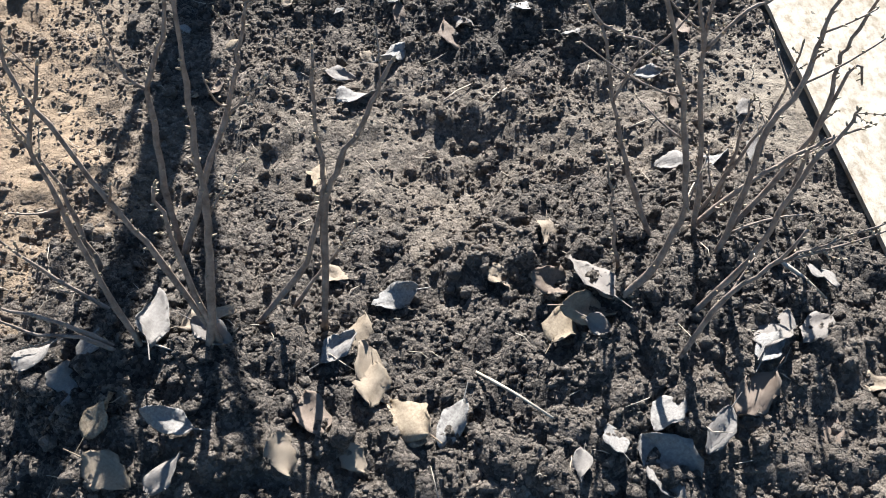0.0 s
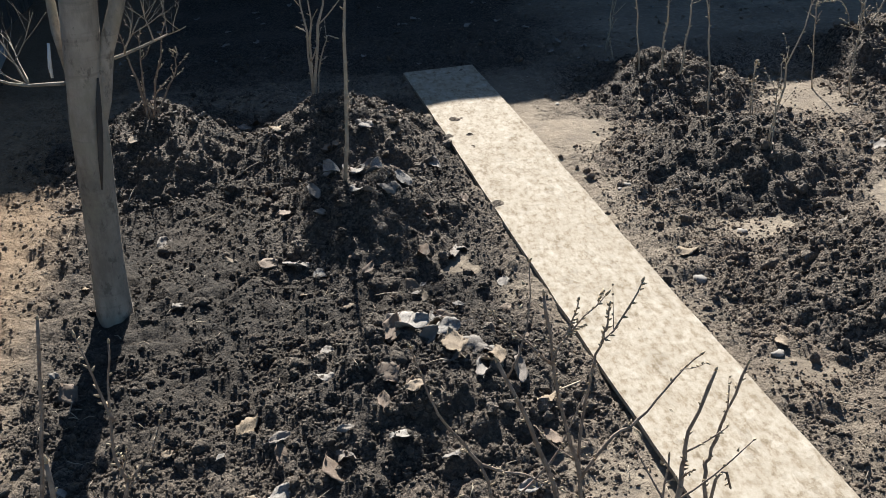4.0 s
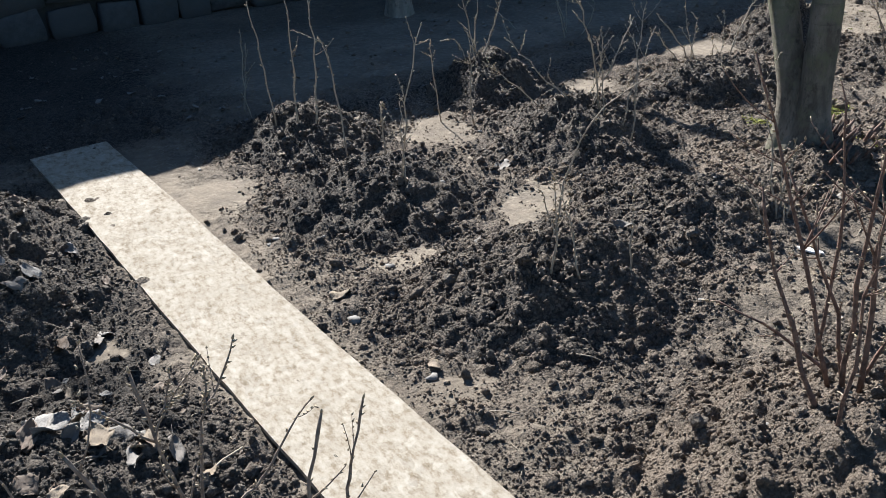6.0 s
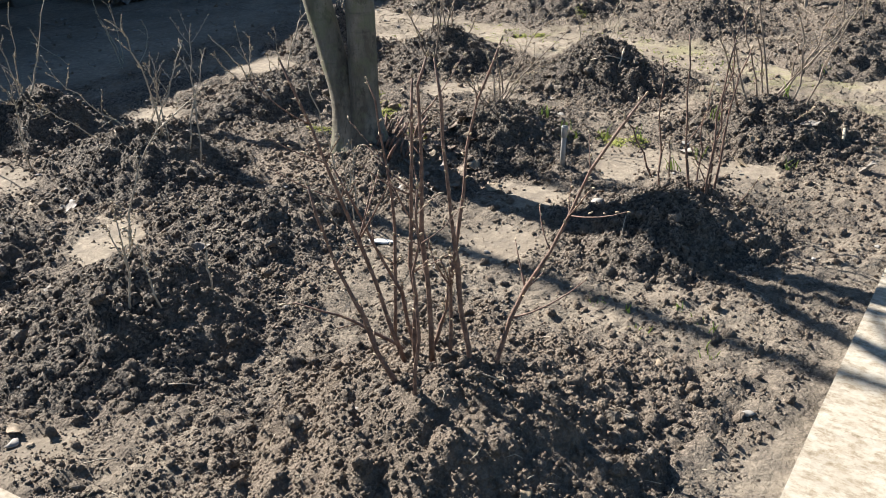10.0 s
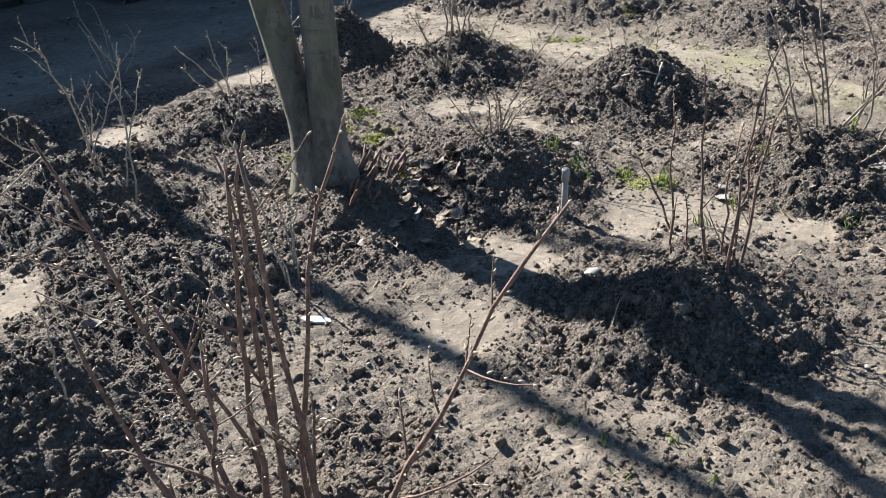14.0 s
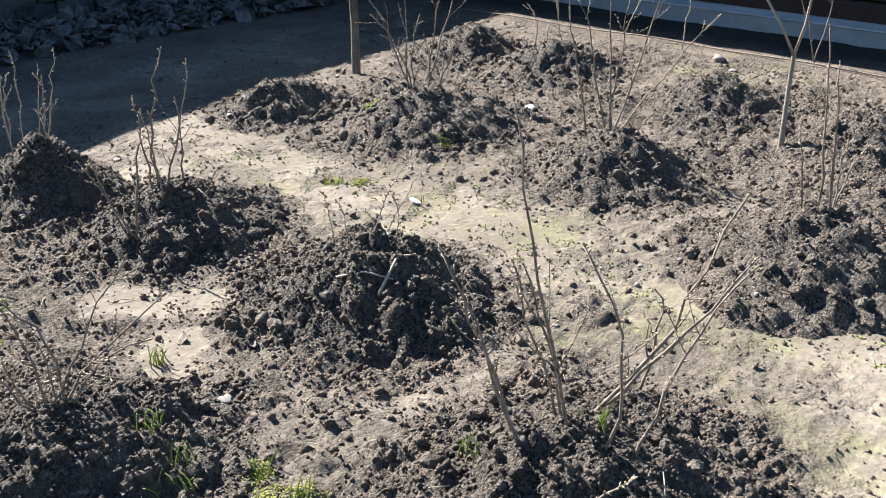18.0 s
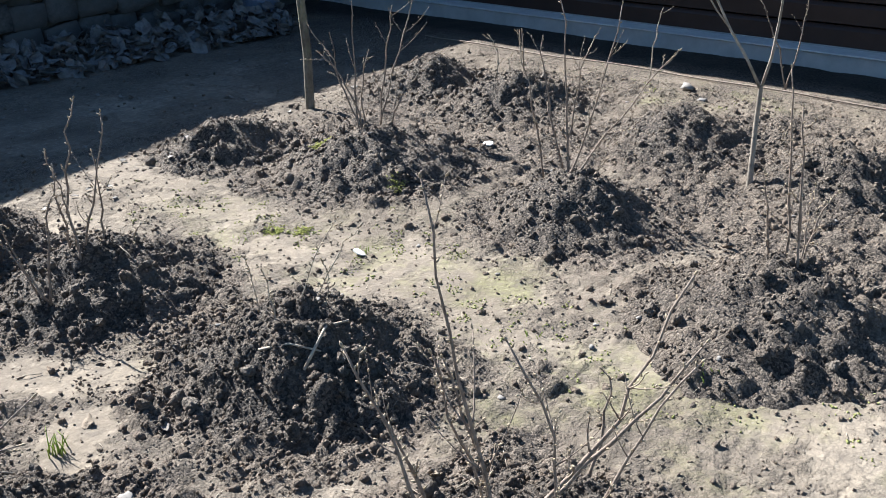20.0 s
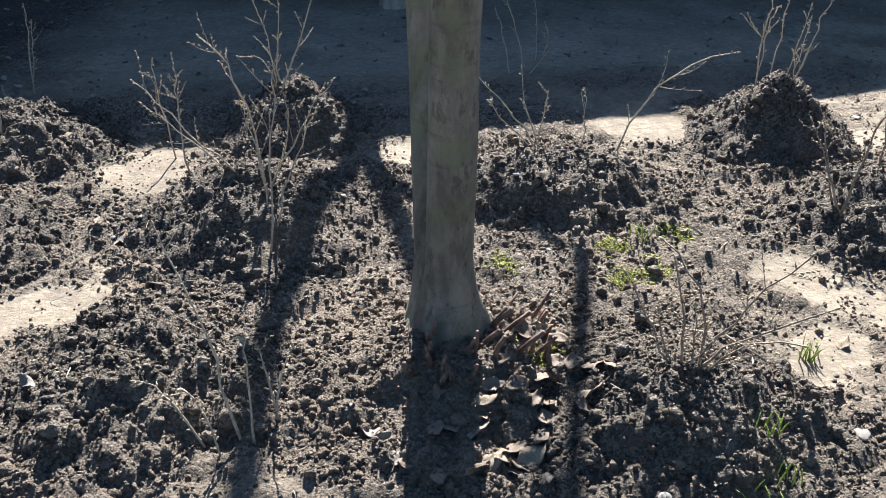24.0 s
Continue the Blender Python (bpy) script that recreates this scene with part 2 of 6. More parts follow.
LEAF_BROWN = material("dry brown leaf", simple((0.10, 0.07, 0.048), (0.21, 0.155, 0.11), 16.0, 0.7, 0.002, 60.0, None, 0.4, (0.15, 0.11, 0.078)))
LITTER = material("old dark leaf litter", simple((0.07, 0.066, 0.063), (0.24, 0.225, 0.21), 14.0, 0.85, 0.002, 60.0))
GRASS = material("fresh green shoots", simple((0.19, 0.26, 0.04), (0.33, 0.40, 0.09), 20.0, 0.55))
MOSS = material("yellow-green moss", simple((0.19, 0.20, 0.045), (0.33, 0.335, 0.095), 40.0, 0.9))
MOSS_DRY = material("dull dry moss", simple((0.17, 0.18, 0.055), (0.28, 0.285, 0.105), 40.0, 0.9))
STONE = material("grey field stone", simple((0.06, 0.058, 0.055), (0.14, 0.134, 0.124), 7.0, 0.85, 0.01, 30.0, None, 0.3, (0.10, 0.094, 0.085)))
PEBBLE = material("pale pebble", simple((0.19, 0.178, 0.16), (0.32, 0.305, 0.28), 20.0, 0.8, 0.002, 90.0, None, 0.3, (0.23, 0.21, 0.185)))
MORTAR = material("dark crumbling mortar", simple((0.05, 0.047, 0.043), (0.10, 0.095, 0.086), 5.0, 0.95, 0.01, 30.0))
CONCRETE = material("pale concrete", simple((0.36, 0.35, 0.33), (0.52, 0.51, 0.48), 4.0, 0.9, 0.004, 60.0))
SIDING = material("dark brown painted metal", simple((0.035, 0.022, 0.017), (0.055, 0.034, 0.026), 2.0, 0.45, 0.001, 30.0))
FENCE_WOOD = material("old dark fence wood", simple((0.05, 0.045, 0.04), (0.11, 0.1, 0.09), 6.0, 0.9, 0.004, 40.0, (6, 6, 0.6)))
PALE_WOOD = material("bleached pale pole", simple((0.22, 0.22, 0.205), (0.38, 0.38, 0.36), 6.0, 0.7, 0.002, 40.0))
PLASTIC = material("grey plastic pipe", simple((0.26, 0.25, 0.23), (0.38, 0.365, 0.34), 10.0, 0.5, 0.001, 60.0))
TEAL = material("teal paint", simple((0.005, 0.30, 0.31), (0.01, 0.38, 0.38), 10.0, 0.4))
YELLOW = material("yellow cap", simple((0.62, 0.33, 0.02), (0.70, 0.40, 0.04), 10.0, 0.4))
BLUE_GREY = material("blue-grey plastic", simple((0.12, 0.14, 0.19), (0.18, 0.20, 0.26), 8.0, 0.5))
WHITE = material("white scrap", simple((0.55, 0.55, 0.54), (0.72, 0.72, 0.7), 10.0, 0.6))

# ---- shape helpers ----
RNG = np.random.default_rng(7)


def lattice(x, y, seed):
    """Smooth value noise in 0..1 on a hashed grid."""
    xi, yi = np.floor(x).astype(np.int64), np.floor(y).astype(np.int64)
    fx, fy = x - xi, y - yi
    fx, fy = fx * fx * (3 - 2 * fx), fy * fy * (3 - 2 * fy)

    def h(a, b):
        n = (a * 374761393 + b * 668265263 + seed * 974634777) & 0x7FFFFFFF
        n = ((n ^ (n >> 13)) * 1274126177) & 0x7FFFFFFF
        return ((n ^ (n >> 16)) & 0xFFFF) / 65535.0
    a, b = h(xi, yi), h(xi + 1, yi)
    c, d = h(xi, yi + 1), h(xi + 1, yi + 1)
    return (a + (b - a) * fx) + ((c + (d - c) * fx) - (a + (b - a) * fx)) * fy


def fbm(x, y, freq, octaves, seed, gain=0.5):
    out, amp, total = 0.0, 1.0, 0.0
    for i in range(octaves):
        c, s = math.cos(i * 1.3), math.sin(i * 1.3)
        out = out + amp * lattice((x * c - y * s) * freq, (x * s + y * c) * freq, seed + i * 17)
        total += amp
        freq, amp = freq * 2.03, amp * gain
    return out / total


def mesh_from(name, verts, faces, mats, smooth=True, mat_index=None):
    """verts (n, 3), faces (m, k) arrays with one k."""
    verts, faces = np.asarray(verts, dtype=np.float32), np.asarray(faces, dtype=np.int32)
    me = bpy.data.meshes.new(name)
    m, k = faces.shape
    me.vertices.add(len(verts))
    me.vertices.foreach_set("co", verts.ravel())
    me.loops.add(m * k)
    me.loops.foreach_set("vertex_index", faces.ravel())
    me.polygons.add(m)
    me.polygons.foreach_set("loop_start", np.arange(0, m * k, k, dtype=np.int32))
    me.polygons.foreach_set("use_smooth", np.full(m, smooth))
    if mat_index is not None:
        me.polygons.foreach_set("material_index", np.asarray(mat_index, dtype=np.int32))
    for mat in mats if isinstance(mats, (list, tuple)) else [mats]:
        me.materials.append(mat)
    me.update(calc_edges=True)
    return me


def child(ob, parent, label=""):
    ob.parent = parent
    if label:
        ob["label"] = label
    return ob


def part(name, bm, mat, parent, label="", smooth=False):
    me = bpy.data.meshes.new(name)
    bm.normal_update()
    bm.to_mesh(me)
    bm.free()
    if smooth:
        me.polygons.foreach_set("use_smooth", np.full(len(me.polygons), True))
    me.materials.append(mat)
    return child(new(name, me), parent, label)


def thing(name, label, category, m=None, group="", kind=""):
    ob = new(name)
    if m is not None:
        ob.matrix_world = m
    return tagged(ob, label, category, group, kind)


def box(bm, x0, y0, z0, x1, y1, z1, bevel=0.0):
    r = bmesh.ops.create_cube(bm, size=1.0, matrix=Matrix.Translation(((x0 + x1) / 2, (y0 + y1) / 2, (z0 + z1) / 2)) @ Matrix.Diagonal((x1 - x0, y1 - y0, z1 - z0, 1)))
    if bevel:
        es = list({e for v in r["verts"] for e in v.link_edges})
        bmesh.ops.bevel(bm, geom=es, offset=bevel, segments=2, affect="EDGES", profile=0.6)
    return bm


class Tubes:
    """Gathers tapered tubes into one mesh."""

    def __init__(self):
        self.v, self.f, self.n = [], [], 0

    def add(self, pts, radii, sides=7, wobble=0.0):
        pts = [Vector(p) for p in pts]
        ring0 = self.n
        ref = Vector((0.31, 0.77, 0.55))
        for i, p in enumerate(pts):
            d = (pts[min(i + 1, len(pts) - 1)] - pts[max(i - 1, 0)]).normalized()
            a = d.cross(ref)
            if a.length < 0.1:
                a = d.cross(Vector((1, 0, 0)))
            a.normalize()
            b = d.cross(a)
            for k in range(sides):
                an = 2 * math.pi * k / sides
                r = radii[i] * (1 + wobble * (random.random() - 0.5))
                self.v.append(p + (a * math.cos(an) + b * math.sin(an)) * r)
        for i in range(len(pts) - 1):
            for k in range(sides):
                k2 = (k + 1) % sides
                r0, r1 = ring0 + i * sides, ring0 + (i + 1) * sides
                self.f.append((r0 + k, r0 + k2, r1 + k2, r1 + k))
        self.n += len(pts) * sides
        for end, rev in ((0, True), (len(pts) - 1, False)):
            c = self.n
            self.v.append(pts[end])
            self.n += 1
            r0 = ring0 + end * sides
            for k in range(sides):
                k2 = (k + 1) % sides
                self.f.append((r0 + k2, r0 + k, c, c) if rev else (r0 + k, r0 + k2, c, c))

    def mesh(self, name, mat):
        me = bpy.data.meshes.new(name)
        me.from_pydata([tuple(p) for p in self.v], [], [tuple(dict.fromkeys(f)) for f in self.f])
        me.polygons.foreach_set("use_smooth", np.full(len(me.polygons), True))
        me.materials.append(mat)
        return me


def curve_points(p0, p1, p2, n):
    """A quadratic curve that passes through p1 half way."""
    p0, p1, p2 = Vector(p0), Vector(p1), Vector(p2)
    c = p1 * 2 - (p0 + p2) * 0.5
    return [p0 * (1 - s) ** 2 + c * 2 * s * (1 - s) + p2 * s * s for s in (i / (n - 1) for i in range(n))]


def crumb_shapes(count, seed, kind):
    """Angular little soil shapes: verts of each, and their common faces."""
    g = np.random.default_rng(seed)
    if kind == "fine":
        v0 = np.array([(1, 0, 0), (-1, 0, 0), (0, 1, 0), (0, -1, 0), (0, 0, 1), (0, 0, -1)], dtype=float)
        f0 = np.array([(0, 2, 4), (2, 1, 4), (1, 3, 4), (3, 0, 4), (2, 0, 5), (1, 2, 5), (3, 1, 5), (0, 3, 5)])
    else:
        bm = bmesh.new()
        bmesh.ops.create_icosphere(bm, subdivisions=2 if kind == "lump" else 1, radius=1.0)
        v0 = np.array([v.co[:] for v in bm.verts])
        f0 = np.array([[v.index for v in f.verts] for f in bm.faces])
        bm.free()
    out = []
    for i in range(count):
        if kind == "lump":
            r = np.array([[1 + 0.5 * noise.noise(Vector(v) * 1.4 + Vector((i * 7.3, seed, 0))) + 0.45 * noise.noise(Vector(v) * 3.1 + Vector((0, i * 5.1, seed)))] for v in v0])
        else:
            r = 1 + g.uniform(-0.40, 0.40, (len(v0), 1))
        out.append(v0 * r * g.uniform(0.6, 1.25, (1, 3)) + g.uniform(-0.12, 0.12, v0.shape))
    return np.array(out), f0


CRUMBS = {"fine": crumb_shapes(40, 3, "fine"), "crumb": crumb_shapes(60, 4, "crumb"), "lump": crumb_shapes(40, 6, "lump")}


def scatter_crumbs(name, x, y, z, size, mat, g, kind="crumb", smooth=True):
    """One mesh of soil crumbs at the given places, each turned at random."""
    n = len(x)
    shapes, faces = CRUMBS[kind]
    base = shapes[g.integers(0, len(shapes), n)]
    q = g.normal(0, 1, (n, 4))
    q /= np.linalg.norm(q, axis=1)[:, None]
    w, i, j, k = q.T
    turn = np.stack([1 - 2 * (j * j + k * k), 2 * (i * j - k * w), 2 * (i * k + j * w), 2 * (i * j + k * w), 1 - 2 * (i * i + k * k), 2 * (j * k - i * w),
                     2 * (i * k - j * w), 2 * (j * k + i * w), 1 - 2 * (i * i + j * j)], axis=1).reshape(n, 3, 3)
    v = np.einsum("nij,nkj->nki", turn, base) * size[:, None, None] + np.stack([x, y, z], axis=1)[:, None, :]
    k = base.shape[1]
    f = (faces[None] + (np.arange(n) * k)[:, None, None]).reshape(-1, 3)
    return mesh_from(name, v.reshape(-1, 3), f, mat, smooth=smooth)


def knobs(x, y, size, seed):
    """Rounded knobs of about that size, irregular, with gaps between them: 0..1."""
    u, v = x / size, y / size
    iu, iv = np.floor(u).astype(np.int64), np.floor(v).astype(np.int64)
    best = np.zeros_like(x)
    for du in (-1, 0, 1):
        for dv in (-1, 0, 1):
            a, b = iu + du, iv + dv
            n = (a * 374761393 + b * 668265263 + seed * 974634777) & 0x7FFFFFFF
            n = ((n ^ (n >> 13)) * 1274126177) & 0x7FFFFFFF
            r1 = (n & 0x3FF) / 1023.0
            r2 = ((n >> 10) & 0x3FF) / 1023.0
            r3 = ((n >> 20) & 0x3FF) / 1023.0
            d2 = (u - a - r1) ** 2 + (v - b - r2) ** 2
            best = np.maximum(best, (0.25 + 0.75 * r3) * np.clip(1 - d2 / (0.38 + 0.40 * r3), 0, 1) ** 1.4)
    return best


def crumble(x, y):
    """Relief of dug soil in metres: clods, lumps and crumbs on one another."""
    wx = x + 0.030 * (fbm(x, y, 14.0, 2, 61) - 0.5)
    wy = y + 0.030 * (fbm(x, y, 14.0, 2, 67) - 0.5)
    z = 0.046 * knobs(wx, wy, 0.085, 3) + 0.022 * knobs(wx, wy, 0.036, 5)
    return z * (0.55 + 0.8 * fbm(x, y, 5.0, 2, 71)) + 0.008 * (fbm(x, y, 50.0, 2, 73) - 0.5) - 0.014


# ---- plan of the ground: (x, y, radius along x, radius along y, height) of each heap ----
HEAPS = [
    (-0.27, 0.82, 0.52, 0.46, 0.10), (0.60, 1.00, 0.46, 0.44, 0.09), (0.42, 2.12, 0.46, 0.42, 0.11), (0.30, 3.10, 0.44, 0.42, 0.17),
    (0.22, 3.78, 0.55, 0.50, 0.20), (-0.52, 3.87, 0.46, 0.44, 0.20),
    (1.85, 4.31, 0.40, 0.42, 0.15), (1.84, 3.40, 0.46, 0.42, 0.18), (2.00, 2.38, 0.49, 0.45, 0.20), (3.00, 4.46, 0.33, 0.38, 0.20),
    (2.94, 3.58, 0.42, 0.48, 0.20), (2.76, 2.62, 0.42, 0.42, 0.11), (2.13, 1.13, 0.62, 0.55, 0.20), (3.64, 1.26, 0.46, 0.39, 0.18),
    (3.60, 2.66, 0.44, 0.42, 0.11), (4.16, 2.45, 0.46, 0.42, 0.19), (4.02, 3.84, 0.46, 0.40, 0.15), (5.01, 1.35, 0.46, 0.41, 0.16),
    (5.39, 2.56, 0.48, 0.44, 0.23), (5.27, 3.59, 0.46, 0.40, 0.21), (5.08, 4.38, 0.41, 0.40, 0.27), (6.70, 4.72, 0.46, 0.36, 0.16),
    (7.02, 3.85, 0.52, 0.49, 0.19), (7.05, 2.63, 0.44, 0.42, 0.20), (8.48, 4.80, 0.50, 0.44, 0.19), (8.48, 4.06, 0.50, 0.46, 0.19),
    (8.36, 2.80, 0.50, 0.44, 0.18), (6.66, 1.48, 0.52, 0.48, 0.21), (8.20, 1.86, 0.48, 0.42, 0.17),
]


def heap_profile(x, y, heap):
    """0 outside the heap's uneven rim, its height at the middle."""
    cx, cy, rx, ry, h = heap
    dx, dy = (x - cx) / rx, (y - cy) / ry
    rim = 1.0 + 0.45 * (fbm(x + cx * 7, y + cy * 5, 2.6, 2, 40) - 0.5)
    r = np.sqrt(dx * dx + dy * dy) / rim
    wide = 1.09 if cx > 3.5 else 1.05
    return h * np.clip(0.5 + 0.5 * np.cos(np.pi * np.clip(r / wide, 0, 1)), 0, 1) ** (1.05 if cx > 3.5 else 0.92), r / wide


# trodden sandy patches between the heaps: (x, y, radius)
SAND = [(2.38, 4.06, 0.26), (2.44, 2.97, 0.24), (2.28, 2.92, 0.20), (3.55, 4.18, 0.22), (4.62, 4.46, 0.27), (1.31, 3.84, 0.22), (1.66, 2.86, 0.16), (1.45, 2.06, 0.17), 
        (3.12, 1.76, 0.22), (4.24, 1.80, 0.24), (4.42, 1.60, 0.20), (4.46, 1.31, 0.16), (3.66, 1.90, 0.20),
        (4.79, 3.14, 0.20), (4.97, 3.00, 0.12), (4.75, 2.75, 0.18), (5.57, 4.40, 0.16), (0.55, 2.75, 0.10), (4.66, 4.60, 0.2)]


LOOSE = [(2.98, 0.95, 0.30), (2.94, 1.28, 0.24), (4.25, 0.99, 0.24), (3.90, 0.68, 0.30), (1.50, 1.56, 0.24), (3.35, 0.85, 0.3)]


def bed_and_shade_mask(x, y):
    """How much the ground is dug over: 1 in the beds, 0 on the trodden paths; also raised where shade is painted in."""
    m = np.zeros_like(x)
    x, y = x + 0.34 * (fbm(x, y, 3.4, 4, 81, 0.6) - 0.5), y + 0.34 * (fbm(x, y, 3.4, 4, 85, 0.6) - 0.5)
    for heap in HEAPS:
        near = (np.abs(x - heap[0]) < 1.2) & (np.abs(y - heap[1]) < 1.2)
        r = heap_profile(x[near], y[near], heap)[1]
        m[near] = np.maximum(m[near], np.maximum(np.clip(2.35 - 1.50 * r, 0, 1), np.clip(1.95 - 1.05 * r, 0, 0.40)))
    bed = np.clip((x + 0.80 + 0.22 * np.clip((y - 1.9) / 0.5, 0, 1)) / 0.36, 0, 1) * np.clip((0.80 - x) / 0.12, 0, 1) * np.clip((4.35 - y) / 0.3, 0, 1) * np.clip((y + 0.6) / 0.5, 0, 1)
    m = np.maximum(np.maximum(m, bed * 0.9), 0.52 * np.clip((-0.55 - x) / 0.2, 0, 1) * np.clip((y - 1.2) / 0.6, 0.6, 1) * np.clip((4.4 - y) / 0.3, 0, 1))
    loose = np.clip(1 - np.hypot((x - 2.9) / 0.8, (y - 0.75) / 0.5), 0, 1) + np.clip(1 - np.hypot((x - 1.5) / 0.35, (y - 1.9) / 1.3), 0, 1)
    m = np.maximum(m, np.clip(loose * 1.1, 0, 0.56))
    # dug patches; the one at (3.9, 4.35) paints the shade beyond a mound
    for px, py, pr in ((3.0, 3.05, 0.4), (3.4, 3.2, 0.4), (4.7, 3.7, 0.4), (3.9, 3.1, 0.4), (4.3, 2.95, 0.35), (4.15, 2.0, 0.4), (3.4, 3.9, 0.3), (4.46, 3.04, 0.22), (4.03, 3.42, 0.3), (3.5, 4.5, 0.3), (5.9, 1.9, 0.2), (7.7, 4.4, 0.5), (7.8, 3.3, 0.5), (7.6, 2.2, 0.5), (7.4, 1.6, 0.5), (3.9, 4.35, 0.5), (2.5, 4.6, 0.3), (4.25, 3.2, 0.45), (8.9, 4.2, 0.5), (8.9, 2.4, 0.5)):
        m = np.maximum(m, np.clip(1.3 * (1 - np.hypot(x - px, y - py) / pr / 1.6), 0, 0.78))
    for px, py, pr in ((3.5, 2.0, 0.45), (3.1, 1.9, 0.4), (4.6, 1.95, 0.35), (2.95, 1.8, 0.45), (2.6, 1.85, 0.4), (1.45, 2.7, 0.3), (1.5, 1.4, 0.35)):
        m = np.maximum(m, np.clip(1.3 * (1 - np.hypot(x - px, y - py) / pr / 1.6), 0, 0.50))
    m = np.maximum(m, np.clip(1.5 - np.hypot((x - 3.6) / 1.25, (y - 0.85) / 0.55), 0, 1) * 0.58)
    dust = np.clip(fbm(x, y, 1.5, 4, 91) * 3.0 - 1.15, 0, 1)
    m = np.maximum(m, dust * np.where(x > 7.2, 0.55, 0.26))
    back = np.clip((y - 4.7 - 0.10 * x) / 0.8, 0, 1)
    m = np.maximum(m, back * np.clip(0.10 + 0.3 * np.clip(np.abs(y - 5.85) / 0.9, 0, 1), 0, 0.42))
    # deeper shade at the wall's west end, painted as dark soil
    m = np.maximum(m, np.clip((y - 4.5) / 0.3, 0, 1) * np.clip((2.0 - x) / 0.8, 0, 0.85))
    line = y - 0.10 * x
    # greyer soil to the east; past x 9.8 the plinth's shade strip is painted dark
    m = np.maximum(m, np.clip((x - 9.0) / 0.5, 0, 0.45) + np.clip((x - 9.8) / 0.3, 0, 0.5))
    m = np.maximum(m, np.clip(fbm(x, y, 4.0, 3, 95) * 2.4 - 0.60, 0, 0.62) * np.clip((x - 7.9) / 0.6, 0, 1))
    m = np.maximum(m, 0.62 * np.clip(1 - np.abs(line - 4.62) / 0.45, 0, 1) * np.clip((7.5 - x) / 0.5, 0, 1))
    near = np.clip((1.85 - y) / 0.25, 0, 1) * np.clip((1.1 - x) / 0.1, 0, 1)
    m = np.minimum(m, 1 - 0.40 * near)
    m = np.maximum(m, 0.52 * np.clip(1.6 - np.abs(x - 1.45) / 0.2, 0, 1) * np.clip((3.5 - y) / 0.3, 0, 1) * np.clip((y - 1.2) / 0.3, 0, 1))
    for px, py, pr in SAND:
        m = m * np.clip(1.8 * np.hypot(x - px, y - py) / pr - 0.75, 0, 1)
    for px, py, pr in LOOSE:
        m = m * np.clip(1.8 * np.hypot(x - px, y - py) / pr - 0.75, 0.84, 1)
    path = np.abs(x - 6.12 - 0.10 * np.sin(y * 1.3)) / 0.30
    m = m * np.clip(1.15 * np.maximum(path, (y - 4.9) / 0.3) - 0.35, 0.16, 1)
    m = np.maximum(m, np.clip(fbm(x, y, 6.0, 4, 97, 0.6) * 2.2 - 0.88, 0, 0.42) * np.clip((x - 5.4) / 0.3, 0, 1))
    return m


def ground_height(x, y, m=None):
    if m is None:
        m = bed_and_shade_mask(x, y)
    z = 0.03 * (fbm(x, y, 0.7, 2, 5) - 0.5) + 0.016 * (fbm(x, y, 5.0, 2, 9) - 0.5)
    act = np.clip((x + 1.6) / 0.1, 0, 1) * np.clip((9.6 - x) / 0.1, 0, 1) * np.clip((5.6 - y) / 0.2, 0, 1) * np.clip((y - 0.1) / 0.2, 0, 1)
    z = z + (np.clip(m * 1.5 - 0.20, 0.04, 0.78) * act) * crumble(x, y)
    hollow = np.exp(-(((x - 0.22) / 0.16) ** 2 + ((y - 1.42) / 0.13) ** 2))
    return z - 0.06 * hollow


def heap_height(x, y, heap):
    p, r = heap_profile(x, y, heap)
    fade = np.clip((1.12 - r) / 0.30, 0, 1)
    return p * (0.86 + 0.28 * fbm(x, y, 4.0, 2, 57)) + crumble(x + 3.7, y - 1.9) * fade + 0.006 * fade - 0.05 * np.clip((r - 0.90) / 0.14, 0, 1), r


def span(*stretches):
    """Grid lines: (start, end, step) one after the other."""
    out = [np.arange(a, b - s * 0.3, s) for a, b, s in stretches]
    return np.concatenate(out + [[stretches[-1][1]]])


# ---- ground ----
gx = span((-40, -4, 4.0), (-4, -1.6, 0.12), (-1.6, -0.9, 0.02), (-0.9, 1.05, 0.009), (1.05, 3.4, 0.015), (3.4, 5.6, 0.017), (5.6, 9.6, 0.027), (9.6, 12, 0.12), (12, 50, 4.0))
gy = span((-40, -2, 4.0), (-2, 0.1, 0.12), (0.1, 0.5, 0.02), (0.5, 1.9, 0.009), (1.9, 2.9, 0.013), (2.9, 5.5, 0.020), (5.5, 9, 0.08), (9, 50, 4.0))
GX, GY = np.meshgrid(gx, gy)
mask = bed_and_shade_mask(GX, GY)
GZ = ground_height(GX, GY, mask)
nx, ny = len(gx), len(gy)
idx = np.arange(nx * ny).reshape(ny, nx)
quads = np.stack([idx[:-1, :-1], idx[:-1, 1:], idx[1:, 1:], idx[1:, :-1]], axis=2).reshape(-1, 4)
ground_me = mesh_from("ground", np.stack([GX, GY, GZ], axis=2).reshape(-1, 3), quads, GROUND)
ground_me.attributes.new("tilled_and_shade", "FLOAT", "POINT").data.foreach_set("value", mask.ravel().astype(np.float32))
ground_me.attributes.new("clay", "FLOAT", "POINT").data.foreach_set("value", (0.85 * np.clip((-0.35 - 0.32 * np.clip((GY - 1.3) / 0.8, 0, 1) - GX) / 0.25, 0, 1) * np.clip((GX + 3.0) / 1.5, 0, 1) * np.clip((GY + 0.5) / 1.5, 0, 1)).ravel().astype(np.float32))
